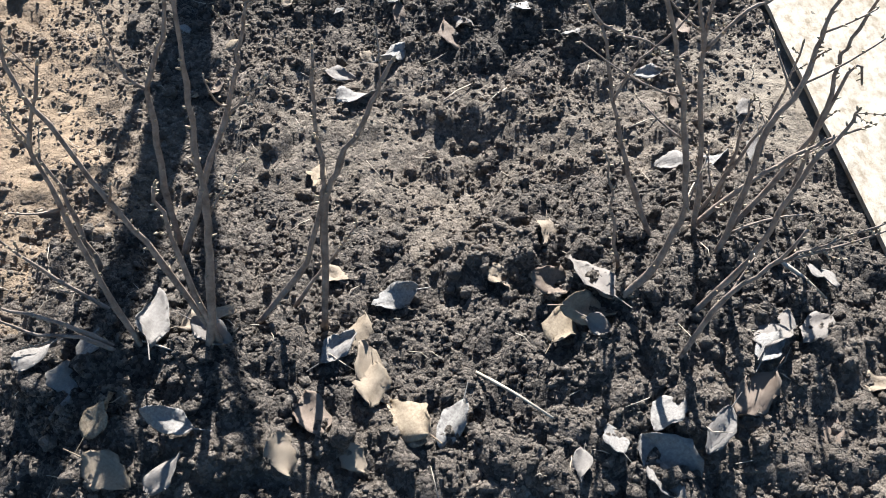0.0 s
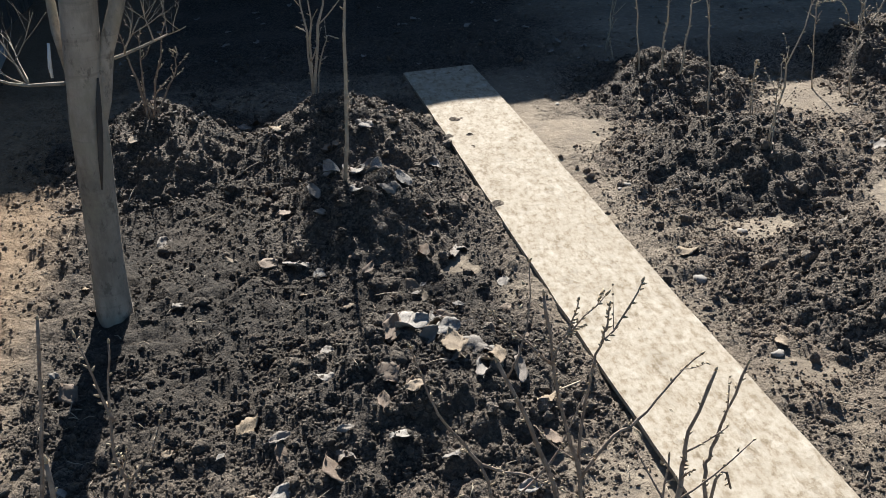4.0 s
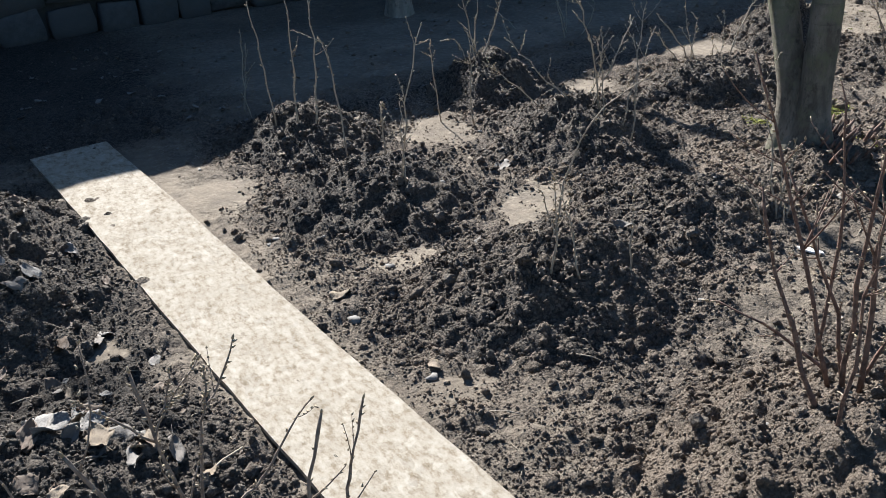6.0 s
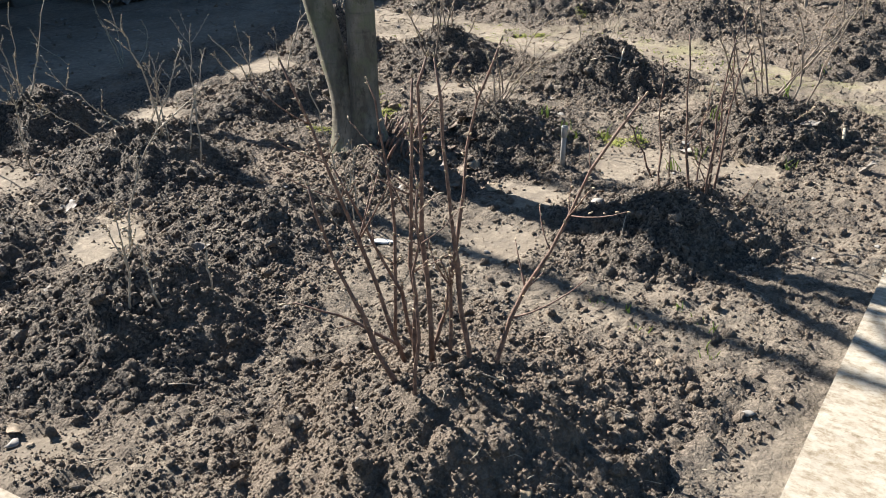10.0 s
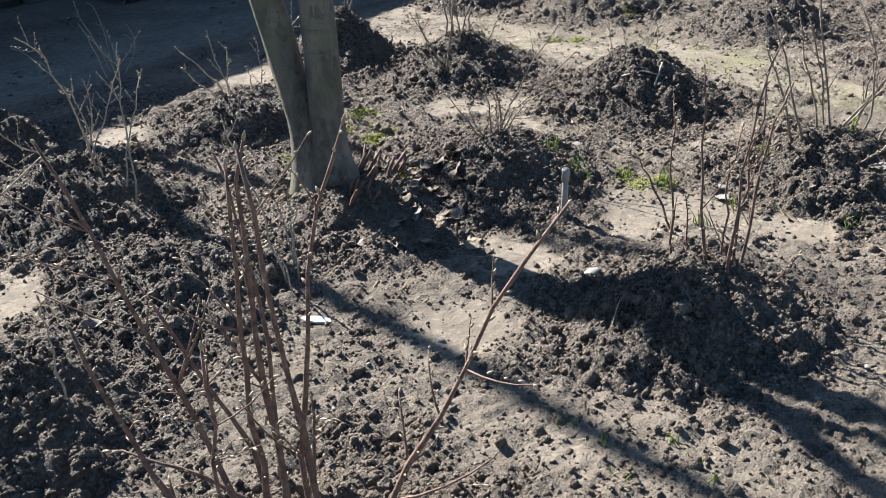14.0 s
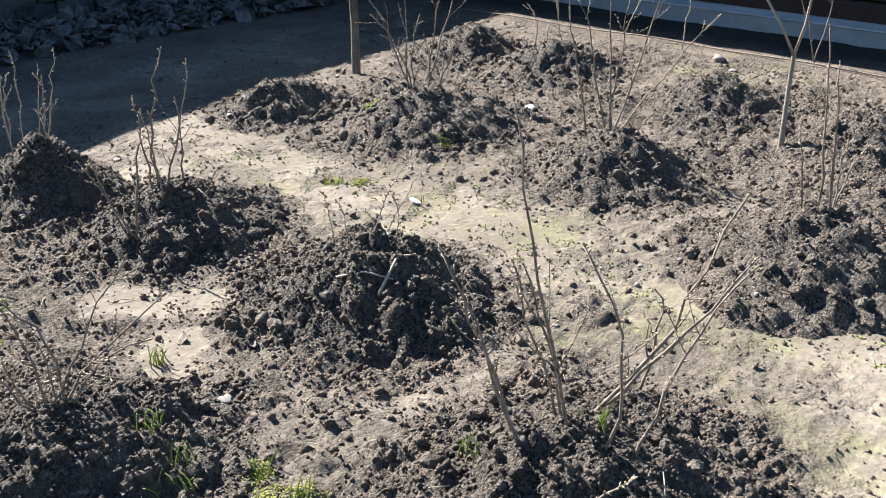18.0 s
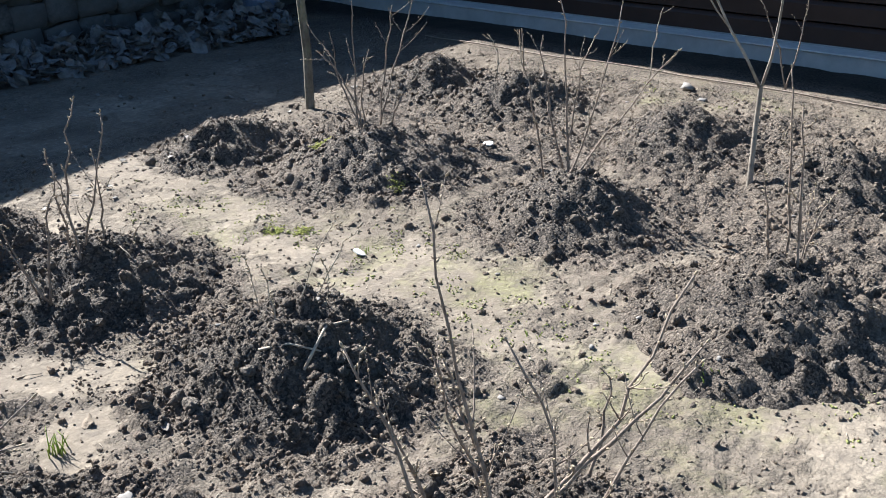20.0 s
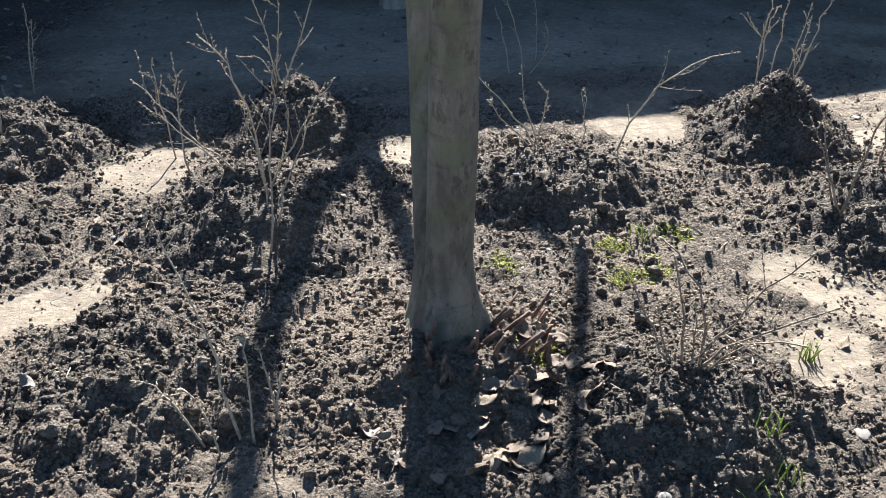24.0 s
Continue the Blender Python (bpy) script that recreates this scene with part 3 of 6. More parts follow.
# damp soil of the west bed
moist_and_shade = np.clip((GX + 0.85) / 0.35, 0, 1) * np.clip((0.80 - GX) / 0.2, 0, 1) * np.clip((GY - 1.70) / 0.5, 0, 1) * np.clip((4.5 - GY) / 0.3, 0, 1)
# added to the damp: painted shade by the north wall and the east plinth
ground_me.attributes.new("moist_and_shade", "FLOAT", "POINT").data.foreach_set("value", np.maximum(moist_and_shade, np.clip((GY - 4.5) / 0.3, 0, 1) * np.clip((1.9 - GX) / 0.8, 0, 1) * 0.8 + np.clip((GX - 9.9) / 0.3, 0, 1)).ravel().astype(np.float32))
moss_mask = np.clip(1 - np.hypot((GX - 6.0) / 1.1, (GY - 2.4) / 2.3), 0, 1) + np.clip(1 - np.hypot((GX - 9.3) / 0.9, (GY - 3.2) / 1.8), 0, 1) + 0.6 * np.clip(1 - np.hypot((GX - 5.6) / 0.8, (GY - 0.9) / 0.6), 0, 1)
ground_me.attributes.new("moss", "FLOAT", "POINT").data.foreach_set("value", np.clip(moss_mask * 1.6, 0, 1).ravel().astype(np.float32))
ground = tagged(new("ground", ground_me), "sandy trodden garden ground with dug dark soil beds", "ground", kind="structure")

BOARDS = [((0.60, 4.72, 1.13, 0.20), (0.965, 4.78, 1.49, 0.24)), ((2.30, 0.37, 4.7, 0.60), (2.34, 0.00, 4.74, 0.23))]


def off_boards(x, y):
    """True where no board lies."""
    first = (y > 0.2) & (y < 4.75) & (x > 1.13 - (y - 0.2) * 0.1173 - 0.01) & (x < 1.49 - (y - 0.24) * 0.1156 + 0.01)
    second = (x > 2.3) & (x < 4.74) & (y > (x - 2.34) * 0.0958 - 0.01) & (y < 0.38 + (x - 2.3) * 0.0958)
    return ~(first | second)


# crumbs lying on the ground, most on its dug parts
def ground_crumbs(count, x0, x1, y0, y1, size, spread, shape, floor_part):
    x, y = RNG.uniform(x0, x1, count), RNG.uniform(y0, y1, count)
    keep = (RNG.uniform(0, 1, count) < np.clip(bed_and_shade_mask(x, y) * 0.95 + floor_part, 0, 1) * np.clip(fbm(x, y, 10.0, 3, 33) * 4.2 - 1.35, 0.16, 1)) & off_boards(x, y)
    x, y = x[keep], y[keep]
    s = np.clip(np.exp(RNG.normal(math.log(size), spread, len(x))), 0.0022, 0.026)
    ob = child(new("crumbled_soil", scatter_crumbs("crumbled_soil", x, y, ground_height(x, y) + s * 0.1, s, CLOD, RNG, shape)), ground, "loose dark soil crumbs")
    dry = np.clip(0.9 - 1.4 * bed_and_shade_mask(x, y), np.where(x > 2.5, 0.50, np.where(y < 1.7, 0.28, np.where(x > 1.2, 0.28, 0.10))), 0.80)
    dry = np.maximum(dry, 0.85 * np.clip((-0.42 - 0.32 * np.clip((y - 1.3) / 0.8, 0, 1) - x) / 0.25, 0, 1))
    ob.data.attributes.new("dry", "FLOAT", "POINT").data.foreach_set("value", np.repeat(dry, len(ob.data.vertices) // len(x)).astype(np.float32))
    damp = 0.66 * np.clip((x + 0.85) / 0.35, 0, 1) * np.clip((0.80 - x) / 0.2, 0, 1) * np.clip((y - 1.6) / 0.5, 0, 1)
    ob.data.attributes.new("moist_and_shade", "FLOAT", "POINT").data.foreach_set("value", np.repeat(damp, len(ob.data.vertices) // len(x)).astype(np.float32))
    ob["kind"] = "stuff"


ground_crumbs(36000, -0.95, 1.0, 0.5, 2.4, 0.0042, 0.40, "fine", 0.10)
ground_crumbs(13000, -0.95, 1.0, 0.5, 2.4, 0.0056, 0.45, "crumb", 0.03)
ground_crumbs(160, -0.95, 1.0, 0.5, 2.4, 0.0110, 0.30, "lump", 0.0)
ground_crumbs(76000, 1.35, 5.6, 0.5, 4.4, 0.0050, 0.42, "fine", 0.12)
ground_crumbs(15000, 1.35, 5.6, 0.5, 4.4, 0.0078, 0.45, "crumb", 0.01)
ground_crumbs(21000, -1.2, 1.0, 2.2, 4.6, 0.0048, 0.42, "fine", 0.12)
ground_crumbs(26000, 5.5, 9.6, 0.4, 5.2, 0.0052, 0.42, "fine", 0.30)
ground_crumbs(5000, 6.3, 9.4, 0.5, 5.1, 0.0085, 0.40, "crumb", 0.02)
ground_crumbs(12000, 1.22, 1.85, 1.2, 3.7, 0.0036, 0.42, "fine", 0.75)
ground_crumbs(5000, -1.0, 9.8, 4.9, 7.0, 0.0065, 0.5, "fine", 0.3)
ground_crumbs(5000, -1.0, 9.2, 0.4, 5.2, 0.0075, 0.40, "crumb", 0.02)
ground_crumbs(2600, -1.0, 5.6, 0.5, 4.4, 0.0125, 0.32, "lump", 0.0)
ground_crumbs(500, 5.6, 9.2, 0.4, 5.2, 0.0140, 0.3, "lump", 0.0)

# ---- heaps of earth ----
CLOD_SHAPES = []
for i in range(10):
    bm = bmesh.new()
    bmesh.ops.create_icosphere(bm, subdivisions=2, radius=1.0)
    for v in bm.verts:
        q = v.co * 1.3 + Vector((i * 9.1, 3, 1))
        v.co *= 0.018 * (1 + 0.5 * noise.noise(q) + 0.5 * noise.noise(q * 2.7))
        v.co.z *= 0.8
    me = bpy.data.meshes.new("clod")
    bm.to_mesh(me)
    bm.free()
    me.materials.append(CLOD)
    CLOD_SHAPES.append(me)

HEAP_LABELS = {0: "low dark soil mound round a pruned shrub, littered with dry leaves", 1: "low dark soil mound round a pruned shrub",
               12: "wide grey-brown soil mound round a tall pruned currant bush", 14: "low soil mound round the foot of a tree"}


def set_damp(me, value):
    """How damp, and so how dark, the soil of a mesh is."""
    me.attributes.new("moist_and_shade", "FLOAT", "POINT").data.foreach_set("value", np.full(len(me.vertices), value, dtype=np.float32))


def build_heap(i, heap):
    cx, cy, rx, ry, h = heap
    step = 0.0095 if cx < 2.6 and cy < 2.9 else 0.0125 if cx < 6 else 0.017
    xs, ys = np.arange(-rx * 1.3, rx * 1.3, step), np.arange(-ry * 1.3, ry * 1.3, step)
    X, Y = np.meshgrid(xs + cx, ys + cy)
    Z, R = heap_height(X, Y, heap)
    base = 0.03 * (fbm(X, Y, 0.7, 2, 5) - 0.5)
    n0, n1 = len(xs), len(ys)
    ids = np.arange(n0 * n1).reshape(n1, n0)
    q = np.stack([ids[:-1, :-1], ids[:-1, 1:], ids[1:, 1:], ids[1:, :-1]], axis=2).reshape(-1, 4)
    inside = (R.ravel()[q] < 1.12).all(axis=1)
    q = q[inside]
    used, inv = np.unique(q.ravel(), return_inverse=True)
    V = np.stack([X - cx, Y - cy, Z + base], axis=2).reshape(-1, 3)[used]
    ob = new("soil_mound", mesh_from("soil_mound", V, inv.reshape(-1, 4), SOIL))
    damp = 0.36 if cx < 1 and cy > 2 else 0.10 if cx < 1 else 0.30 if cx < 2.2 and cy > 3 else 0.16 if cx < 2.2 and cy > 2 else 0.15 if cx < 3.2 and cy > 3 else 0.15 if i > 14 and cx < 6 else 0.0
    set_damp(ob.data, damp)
    if i in (12, 14):
        ob.data.attributes.new("dry", "FLOAT", "POINT").data.foreach_set("value", np.clip(0.65 * fbm(V[:, 0] + cx, V[:, 1] + cy, 3.0, 3, 63) * 1.6 - 0.12, 0, 0.7).astype(np.float32))
    ob.location = (cx, cy, 0)
    tagged(ob, HEAP_LABELS.get(i, "rounded mound of dark crumbly soil earthed up round a bush"), "soil mound", "soil mounds in the garden bed")
    g = np.random.default_rng(100 + i)
    far = 0.5 if cx > 6 else 1.0
    for count, size, spread, shape, reach in ((4200, 0.0050, 0.35, "fine", 1.35), (1500, 0.0068, 0.38, "crumb", 1.25), (90, 0.0125, 0.35, "lump", 1.12)):
        n = int(count * rx * ry / 0.25 * far * (1.55 if i in (0, 1, 2, 8, 11, 12, 13, 14, 15, 17, 18) and shape != "lump" else 0.9))
        a, rr = g.uniform(0, 2 * math.pi, n), reach * g.uniform(0, 1, n) ** 0.55
        x, y = cx + np.cos(a) * rr * rx, cy + np.sin(a) * rr * ry
        r = heap_profile(x, y, heap)[1]
        ok = off_boards(x, y) & ((r < 0.92) | (g.uniform(0, 1, n) < 0.7 * bed_and_shade_mask(x, y)))
        x, y = x[ok], y[ok]
        z = heap_height(x, y, heap)[0] + 0.03 * (fbm(x, y, 0.7, 2, 5) - 0.5)
        z = np.maximum(z, ground_height(x, y) - 0.002)
        s = np.clip(np.exp(g.normal(math.log(size * (1.15 if far < 1 else 1.0)), spread, len(x))), 0.003, 0.028)
        c = child(new("crumbled_soil", scatter_crumbs("crumbled_soil", x - cx, y - cy, z + s * 0.05, s, CLOD, g, shape)), ob)
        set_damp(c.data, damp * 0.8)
        if cx > 3.3 or i in (8, 12):
            c.data.attributes.new("dry", "FLOAT", "POINT").data.foreach_set("value", np.full(len(c.data.vertices), 0.52 if i in (12, 14) else 0.18, dtype=np.float32))
        c["kind"] = "stuff"
    for _ in range(15):
        a, rr = g.uniform(0, 2 * math.pi), g.uniform(0.35, 1.05)
        x1, y1 = np.array([cx + math.cos(a) * rr * rx]), np.array([cy + math.sin(a) * rr * ry])
        if not off_boards(x1, y1)[0]:
            continue
        z1 = max(float(heap_height(x1, y1, heap)[0][0]), float(ground_height(x1, y1)[0]))
        cl = child(new("clod", CLOD_SHAPES[int(g.integers(0, 10))]), ob)
        s1 = g.uniform(0.012, 0.024) if i > 1 else g.uniform(0.009, 0.016)
        cl.matrix_basis = pose(float(x1[0]) - cx, float(y1[0]) - cy, z1 + s1 * 0.35, g.uniform(0, 40), g.uniform(0, 40), g.uniform(0, 360)) @ Matrix.Diagonal((s1 / 0.018, s1 / 0.018, s1 / 0.018, 1))
    return ob


def surface(x, y):
    """Height of the soil at a place, heaps included."""
    X, Y = np.array([float(x)]), np.array([float(y)])
    z = float(ground_height(X, Y)[0])
    for heap in HEAPS:
        if abs(x - heap[0]) < heap[2] * 1.2 and abs(y - heap[1]) < heap[3] * 1.2:
            z = max(z, float(heap_height(X, Y, heap)[0][0]) + 0.03 * (float(fbm(X, Y, 0.7, 2, 5)[0]) - 0.5))
    return z


def surfaces(X, Y):
    """Heights of the soil at many places."""
    z = ground_height(X, Y)
    low = 0.03 * (fbm(X, Y, 0.7, 2, 5) - 0.5)
    for heap in HEAPS:
        on = (np.abs(X - heap[0]) < heap[2] * 1.2) & (np.abs(Y - heap[1]) < heap[3] * 1.2)
        z[on] = np.maximum(z[on], heap_height(X[on], Y[on], heap)[0] + low[on])
    return z


for i, heap in enumerate(HEAPS):
    build_heap(i, heap)

# ---- boards laid as paths ----
def board(name, label, outline, thick, lift, length_parts):
    """A flat board from two long edges: outline (x0, y0, x1, y1) of one edge's ends and of the other's."""
    (ax, ay, bx, by), (cx, cy, dx, dy) = outline
    bm = bmesh.new()
    lo, hi = [], []
    for k in range(length_parts + 1):
        s = k / length_parts
        wob = 0.004 * (random.random() - 0.5)
        lo.append((ax + (bx - ax) * s + wob, ay + (by - ay) * s))
        hi.append((cx + (dx - cx) * s + 0.004 * (random.random() - 0.5), cy + (dy - cy) * s))
    z = lambda s: lift + 0.006 * math.sin(s * 9)
    rings = []
    for k, (p, q) in enumerate(zip(lo, hi)):
        zz = z(k / length_parts)
        rings.append([bm.verts.new((*p, zz)), bm.verts.new((*q, zz)), bm.verts.new((*q, zz + thick)), bm.verts.new((*p, zz + thick))])
    for r0, r1 in zip(rings, rings[1:]):
        for k in range(4):
            bm.faces.new((r0[k], r0[(k + 1) % 4], r1[(k + 1) % 4], r1[k]))
    bm.faces.new(rings[0][::-1])
    bm.faces.new(rings[-1])
    bmesh.ops.recalc_face_normals(bm, faces=bm.faces)
    me = bpy.data.meshes.new(name)
    bm.to_mesh(me)
    bm.free()
    me.materials.append(BOARD)
    return tagged(new(name, me), label, "board", "boards laid as garden paths")


board("path_board", "long pale flake board laid on the soil as a path", BOARDS[0], 0.014, 0.012, 40)
board("path_board", "pale flake board on the ground, striped by branch shadows", BOARDS[1], 0.014, 0.012, 24)


# ---- trees ----
def limb(tubes, p, d, length, r, depth, g, spread=0.5):
    """A branching bare limb."""
    n = 5
    pts, radii = [Vector(p)], [r]
    d = Vector(d).normalized()
    for k in range(n):
        d = (d + Vector((g.normal(0, 0.10), g.normal(0, 0.10), 0.05 + g.normal(0, 0.06)))).normalized()
        pts.append(pts[-1] + d * length / n)
        radii.append(r * (1 - 0.55 * (k + 1) / n))
    tubes.add(pts, radii, 8 if r > 0.02 else 5)
    if depth > 0:
        for k in range(3 if depth > 1 else 4):
            i = int(g.integers(2, n + 1))
            side = Vector((g.normal(0, 1), g.normal(0, 1), g.uniform(0.1, 0.9))).normalized()
            limb(tubes, pts[i], d * 0.6 + side * spread * 1.3, length * g.uniform(0.55, 0.8), radii[i] * 0.7, depth - 1, g, spread)


def trunk_mesh(pts, radii, mat, name="trunk", sides=28, flare=1.25):
    """A round trunk with slow swellings and a root flare."""
    V, F = [], []
    pts = [Vector(p) for p in pts]
    fine = []
    for (p, q), (r0, r1) in zip(zip(pts, pts[1:]), zip(radii, radii[1:])):
        for k in range(8):
            fine.append((p.lerp(q, k / 8), r0 + (r1 - r0) * k / 8))
    fine.append((pts[-1], radii[-1]))
    for i, (p, r) in enumerate(fine):
        for k in range(sides):
            a = 2 * math.pi * k / sides
            d = Vector((math.cos(a), math.sin(a), 0))
            rr = r * (1 + 0.07 * noise.noise(Vector((d.x * 1.2, d.y * 1.2, p.z * 2.5 + p.x))) + 0.03 * noise.noise(Vector((d.x * 4, d.y * 4, p.z * 9))))
            if flare:
                low = max(0.0, 1 - max(p.z - pts[0].z, 0) / 0.30)
                rr *= 1 + flare * low ** 2.0 * (0.85 + 0.3 * math.sin(a * 3 + 1))
            V.append(p + d * rr)
    n = len(fine)
    for i in range(n - 1):
        for k in range(sides):
            k2 = (k + 1) % sides
            F.append((i * sides + k, i * sides + k2, (i + 1) * sides + k2, (i + 1) * sides + k))
    return mesh_from(name, np.array([v[:] for v in V]), np.array(F), mat)


def build_tree(label, at, stems, limbs, mat, seed, flare=1.25):
    """stems: lists of points and radii; limbs: (start, direction, length, radius)."""
    ob = thing("tree", label, "tree", pose(*at))
    for pts, radii in stems:
        child(new("trunk", trunk_mesh(pts, radii, mat, flare=flare if pts[0][2] < 0.1 else 0.0)), ob)
    g = np.random.default_rng(seed)
    for p, d, length, r in limbs:
        t = Tubes()
        limb(t, p, d, length, r, 3, g)
        child(new("limb", t.mesh("limb", mat)), ob)
    return ob


main_tree = build_tree("bare two-stemmed fruit tree with smooth grey-brown bark", (3.585, 2.75, surface(3.585, 2.75) - 0.03),
    [([(0, 0, -0.05), (0.0, 0.0, 0.25), (0.0, 0.0, 0.8), (0.02, -0.03, 1.5), (0.05, -0.05, 2.0)], [0.070, 0.066, 0.063, 0.060, 0.055]),
     ([(-0.03, 0.05, -0.05), (-0.035, 0.10, 0.25), (-0.05, 0.26, 0.8), (-0.08, 0.46, 1.5), (-0.10, 0.58, 1.9)], [0.052, 0.062, 0.064, 0.058, 0.05])],
    [((0.05, -0.05, 1.95), (0.5, -0.2, 1), 1.1, 0.05), ((0.04, -0.05, 1.9), (-0.3, -0.5, 1), 1.1, 0.045), ((0.03, -0.04, 1.6), (0.8, -0.3, 0.6), 0.9, 0.03),
     ((-0.10, 0.58, 1.85), (-0.6, 0.1, 1), 1.0, 0.04), ((-0.10, 0.58, 1.8), (0.1, 0.6, 1), 1.0, 0.04)], BARK, 5)
for k in range(30):
    a = radians(random.uniform(-120, 70))
    r = random.uniform(0.10, 0.30)
    t = Tubes()
    b0 = Vector((math.cos(a) * r, math.sin(a) * r, 0.0))
    b0.z = surface(3.585 + b0.x, 2.75 + b0.y) - main_tree.location.z
    d = Vector((math.cos(a) * random.uniform(0.1, 0.9), math.sin(a) * random.uniform(0.1, 0.9), 1)).normalized()
    ln = random.uniform(0.05, 0.12)
    q = random.uniform(0.0045, 0.0075)
    t.add([b0 - d * 0.03, b0 + d * ln * 0.5, b0 + d * ln + Vector((random.uniform(-0.01, 0.01), 0, 0))], [q * 1.15, q, q * 0.9], 7, 0.2)
    child(new("cut_shoot", t.mesh("cut_shoot", TWIG_BROWN)), main_tree, "short pruned sucker stub")
left_tree = build_tree("slender bare fruit tree with pale scarred bark", (-0.47, 2.63, -0.01),
    [([(-0.025, 0, -0.03), (0.005, 0.01, 0.41), (0.02, 0.015, 0.66), (0.057, 0.02, 0.97), (0.13, 0.03, 1.6)], [0.050, 0.049, 0.051, 0.048, 0.042]),
     ([(0.035, 0.02, 0.58), (0.068, 0.02, 0.70), (0.098, 0.03, 0.83), (0.15, 0.04, 0.96), (0.30, 0.06, 1.5)], [0.014, 0.024, 0.023, 0.022, 0.02])],
    [((0.12, 0.03, 1.5), (-0.1, 0.1, 1), 1.0, 0.035), ((0.12, 0.03, 1.5), (0.5, -0.3, 1), 1.0, 0.03), ((0.30, 0.06, 1.45), (0.5, 0.2, 1), 0.8, 0.02), ((-0.005, 0.04, 0.78), (-0.22, 0.3, 1), 0.6, 0.016),
     ((-0.02, 0.02, 0.76), (-0.8, 0.1, -0.1), 0.26, 0.006), ((0.06, 0.04, 0.8), (0.8, 0.1, 0.15), 0.22, 0.006)], BARK_PALE, 8, 0.22)
t = Tubes()
t.add([(0.030, -0.034, 0.46), (0.044, -0.034, 0.55), (0.056, -0.031, 0.63), (0.066, -0.026, 0.70), (0.076, -0.012, 0.78)], [0.002, 0.006, 0.0085, 0.0075, 0.003], 8, 0.4)
child(new("bark_scar", t.mesh("bark_scar", FENCE_WOOD)), left_tree, "dark healed bark scar")
t = Tubes()
t.add([(-0.045, 0.0, 0.785), (-0.043, -0.006, 0.82), (-0.034, -0.004, 0.88)], [0.004, 0.0055, 0.004], 7, 0.2)
child(new("peeled_stub", t.mesh("peeled_stub", WHITE)), left_tree, "white peeled stub")
shade_tree = build_tree("bare old fruit tree in the shade by the wall", (3.42, 6.55, 0),
    [([(0, 0, 0), (0, 0, 0.4), (-0.05, 0, 1.7), (-0.15, 0.0, 2.45), (-0.22, 0, 2.85), (-0.17, 0, 3.6), (-0.19, 0, 4.6), (-0.2, 0, 5.2)], [0.085, 0.075, 0.068, 0.052, 0.048, 0.042, 0.036, 0.03]),
     ([(-0.05, 0, 1.65), (-0.02, 0.0, 1.85), (0.11, 0.0, 2.25), (0.36, 0, 3.1)], [0.05, 0.055, 0.05, 0.04]),
     ([(0.05, 0, 2.1), (0.36, -0.05, 2.2), (0.78, 0.0, 2.5), (0.70, 0, 3.0), (0.56, 0, 3.7)], [0.03, 0.032, 0.032, 0.03, 0.025])],
    [((0.36, 0, 3.0), (0.5, 0, 1), 1.2, 0.035), ((-0.2, 0, 5.1), (-0.3, 0, 1), 1.2, 0.03)], BARK_PALE, 11, 0.4)
# out of view; added so its trunk shadow falls over the wall onto the bed
yard_tree = build_tree("unseen tall bare tree behind the shed wall, added for its shadow", (0.42, 9.4, 0),
    [([(0, 0, 0), (0.0, 0, 2), (0.02, 0, 4), (0, 0.0, 5.2)], [0.10, 0.09, 0.08, 0.06])], [((0, 0, 4.8), (0.2, 0.6, 0.6), 0.6, 0.03)], BARK, 13)
side_tree = build_tree("thin bare sapling with forked grey stem", (7.94, 2.20, 0),
    [([(0, 0, 0), (0.015, 0.01, 0.3), (0.0, 0.0, 0.5)], [0.0135, 0.0115, 0.0105])],
    [((0, 0.0, 0.48), (-0.35, 0.35, 1), 0.8, 0.008), ((0, 0.0, 0.48), (0.15, -0.15, 1), 0.8, 0.008)], BARK_PALE, 12, 0.2)

# a cut post among the far heaps
post = thing("wooden_post", "weathered round wooden post set in the soil", "post", pose(7.55, 4.99, 0))
child(new("shaft", trunk_mesh([(0, 0, -0.05), (0.01, 0, 0.35), (-0.02, 0.01, 0.9), (-0.02, 0.0, 1.7)], [0.030, 0.028, 0.027, 0.026], BARK, "shaft", 14, 0.0)), post)

# ---- wall to the north, fences ----
WALL_TURN = math.degrees(math.atan2(0.10, 1.0))


wall = thing("wall_north", "rough grey stone wall of a shed in shade", "wall", pose(-3.5, 6.95, 0, 0, 0, WALL_TURN), kind="structure")
bm = bmesh.new()
ROOFLINE = [(0.0, 3.3), (2.75, 2.90), (4.45, 2.54), (7.0, 2.66), (9.8, 2.32), (13.1, 2.19), (16.0, 2.1)]
front = [bm.verts.new((s, 0.06, -0.1)) for s, h in ROOFLINE] + [bm.verts.new((s, 0.06, h)) for s, h in reversed(ROOFLINE)]
back = [bm.verts.new((v.co.x, 0.42, v.co.z)) for v in front]
bm.faces.new(front)
bm.faces.new(back[::-1])
for k in range(len(front)):
    k2 = (k + 1) % len(front)
    bm.faces.new((front[k2], front[k], back[k], back[k2]))
bmesh.ops.recalc_face_normals(bm, faces=bm.faces)
part("core", bm, MORTAR, wall)
STONES = []
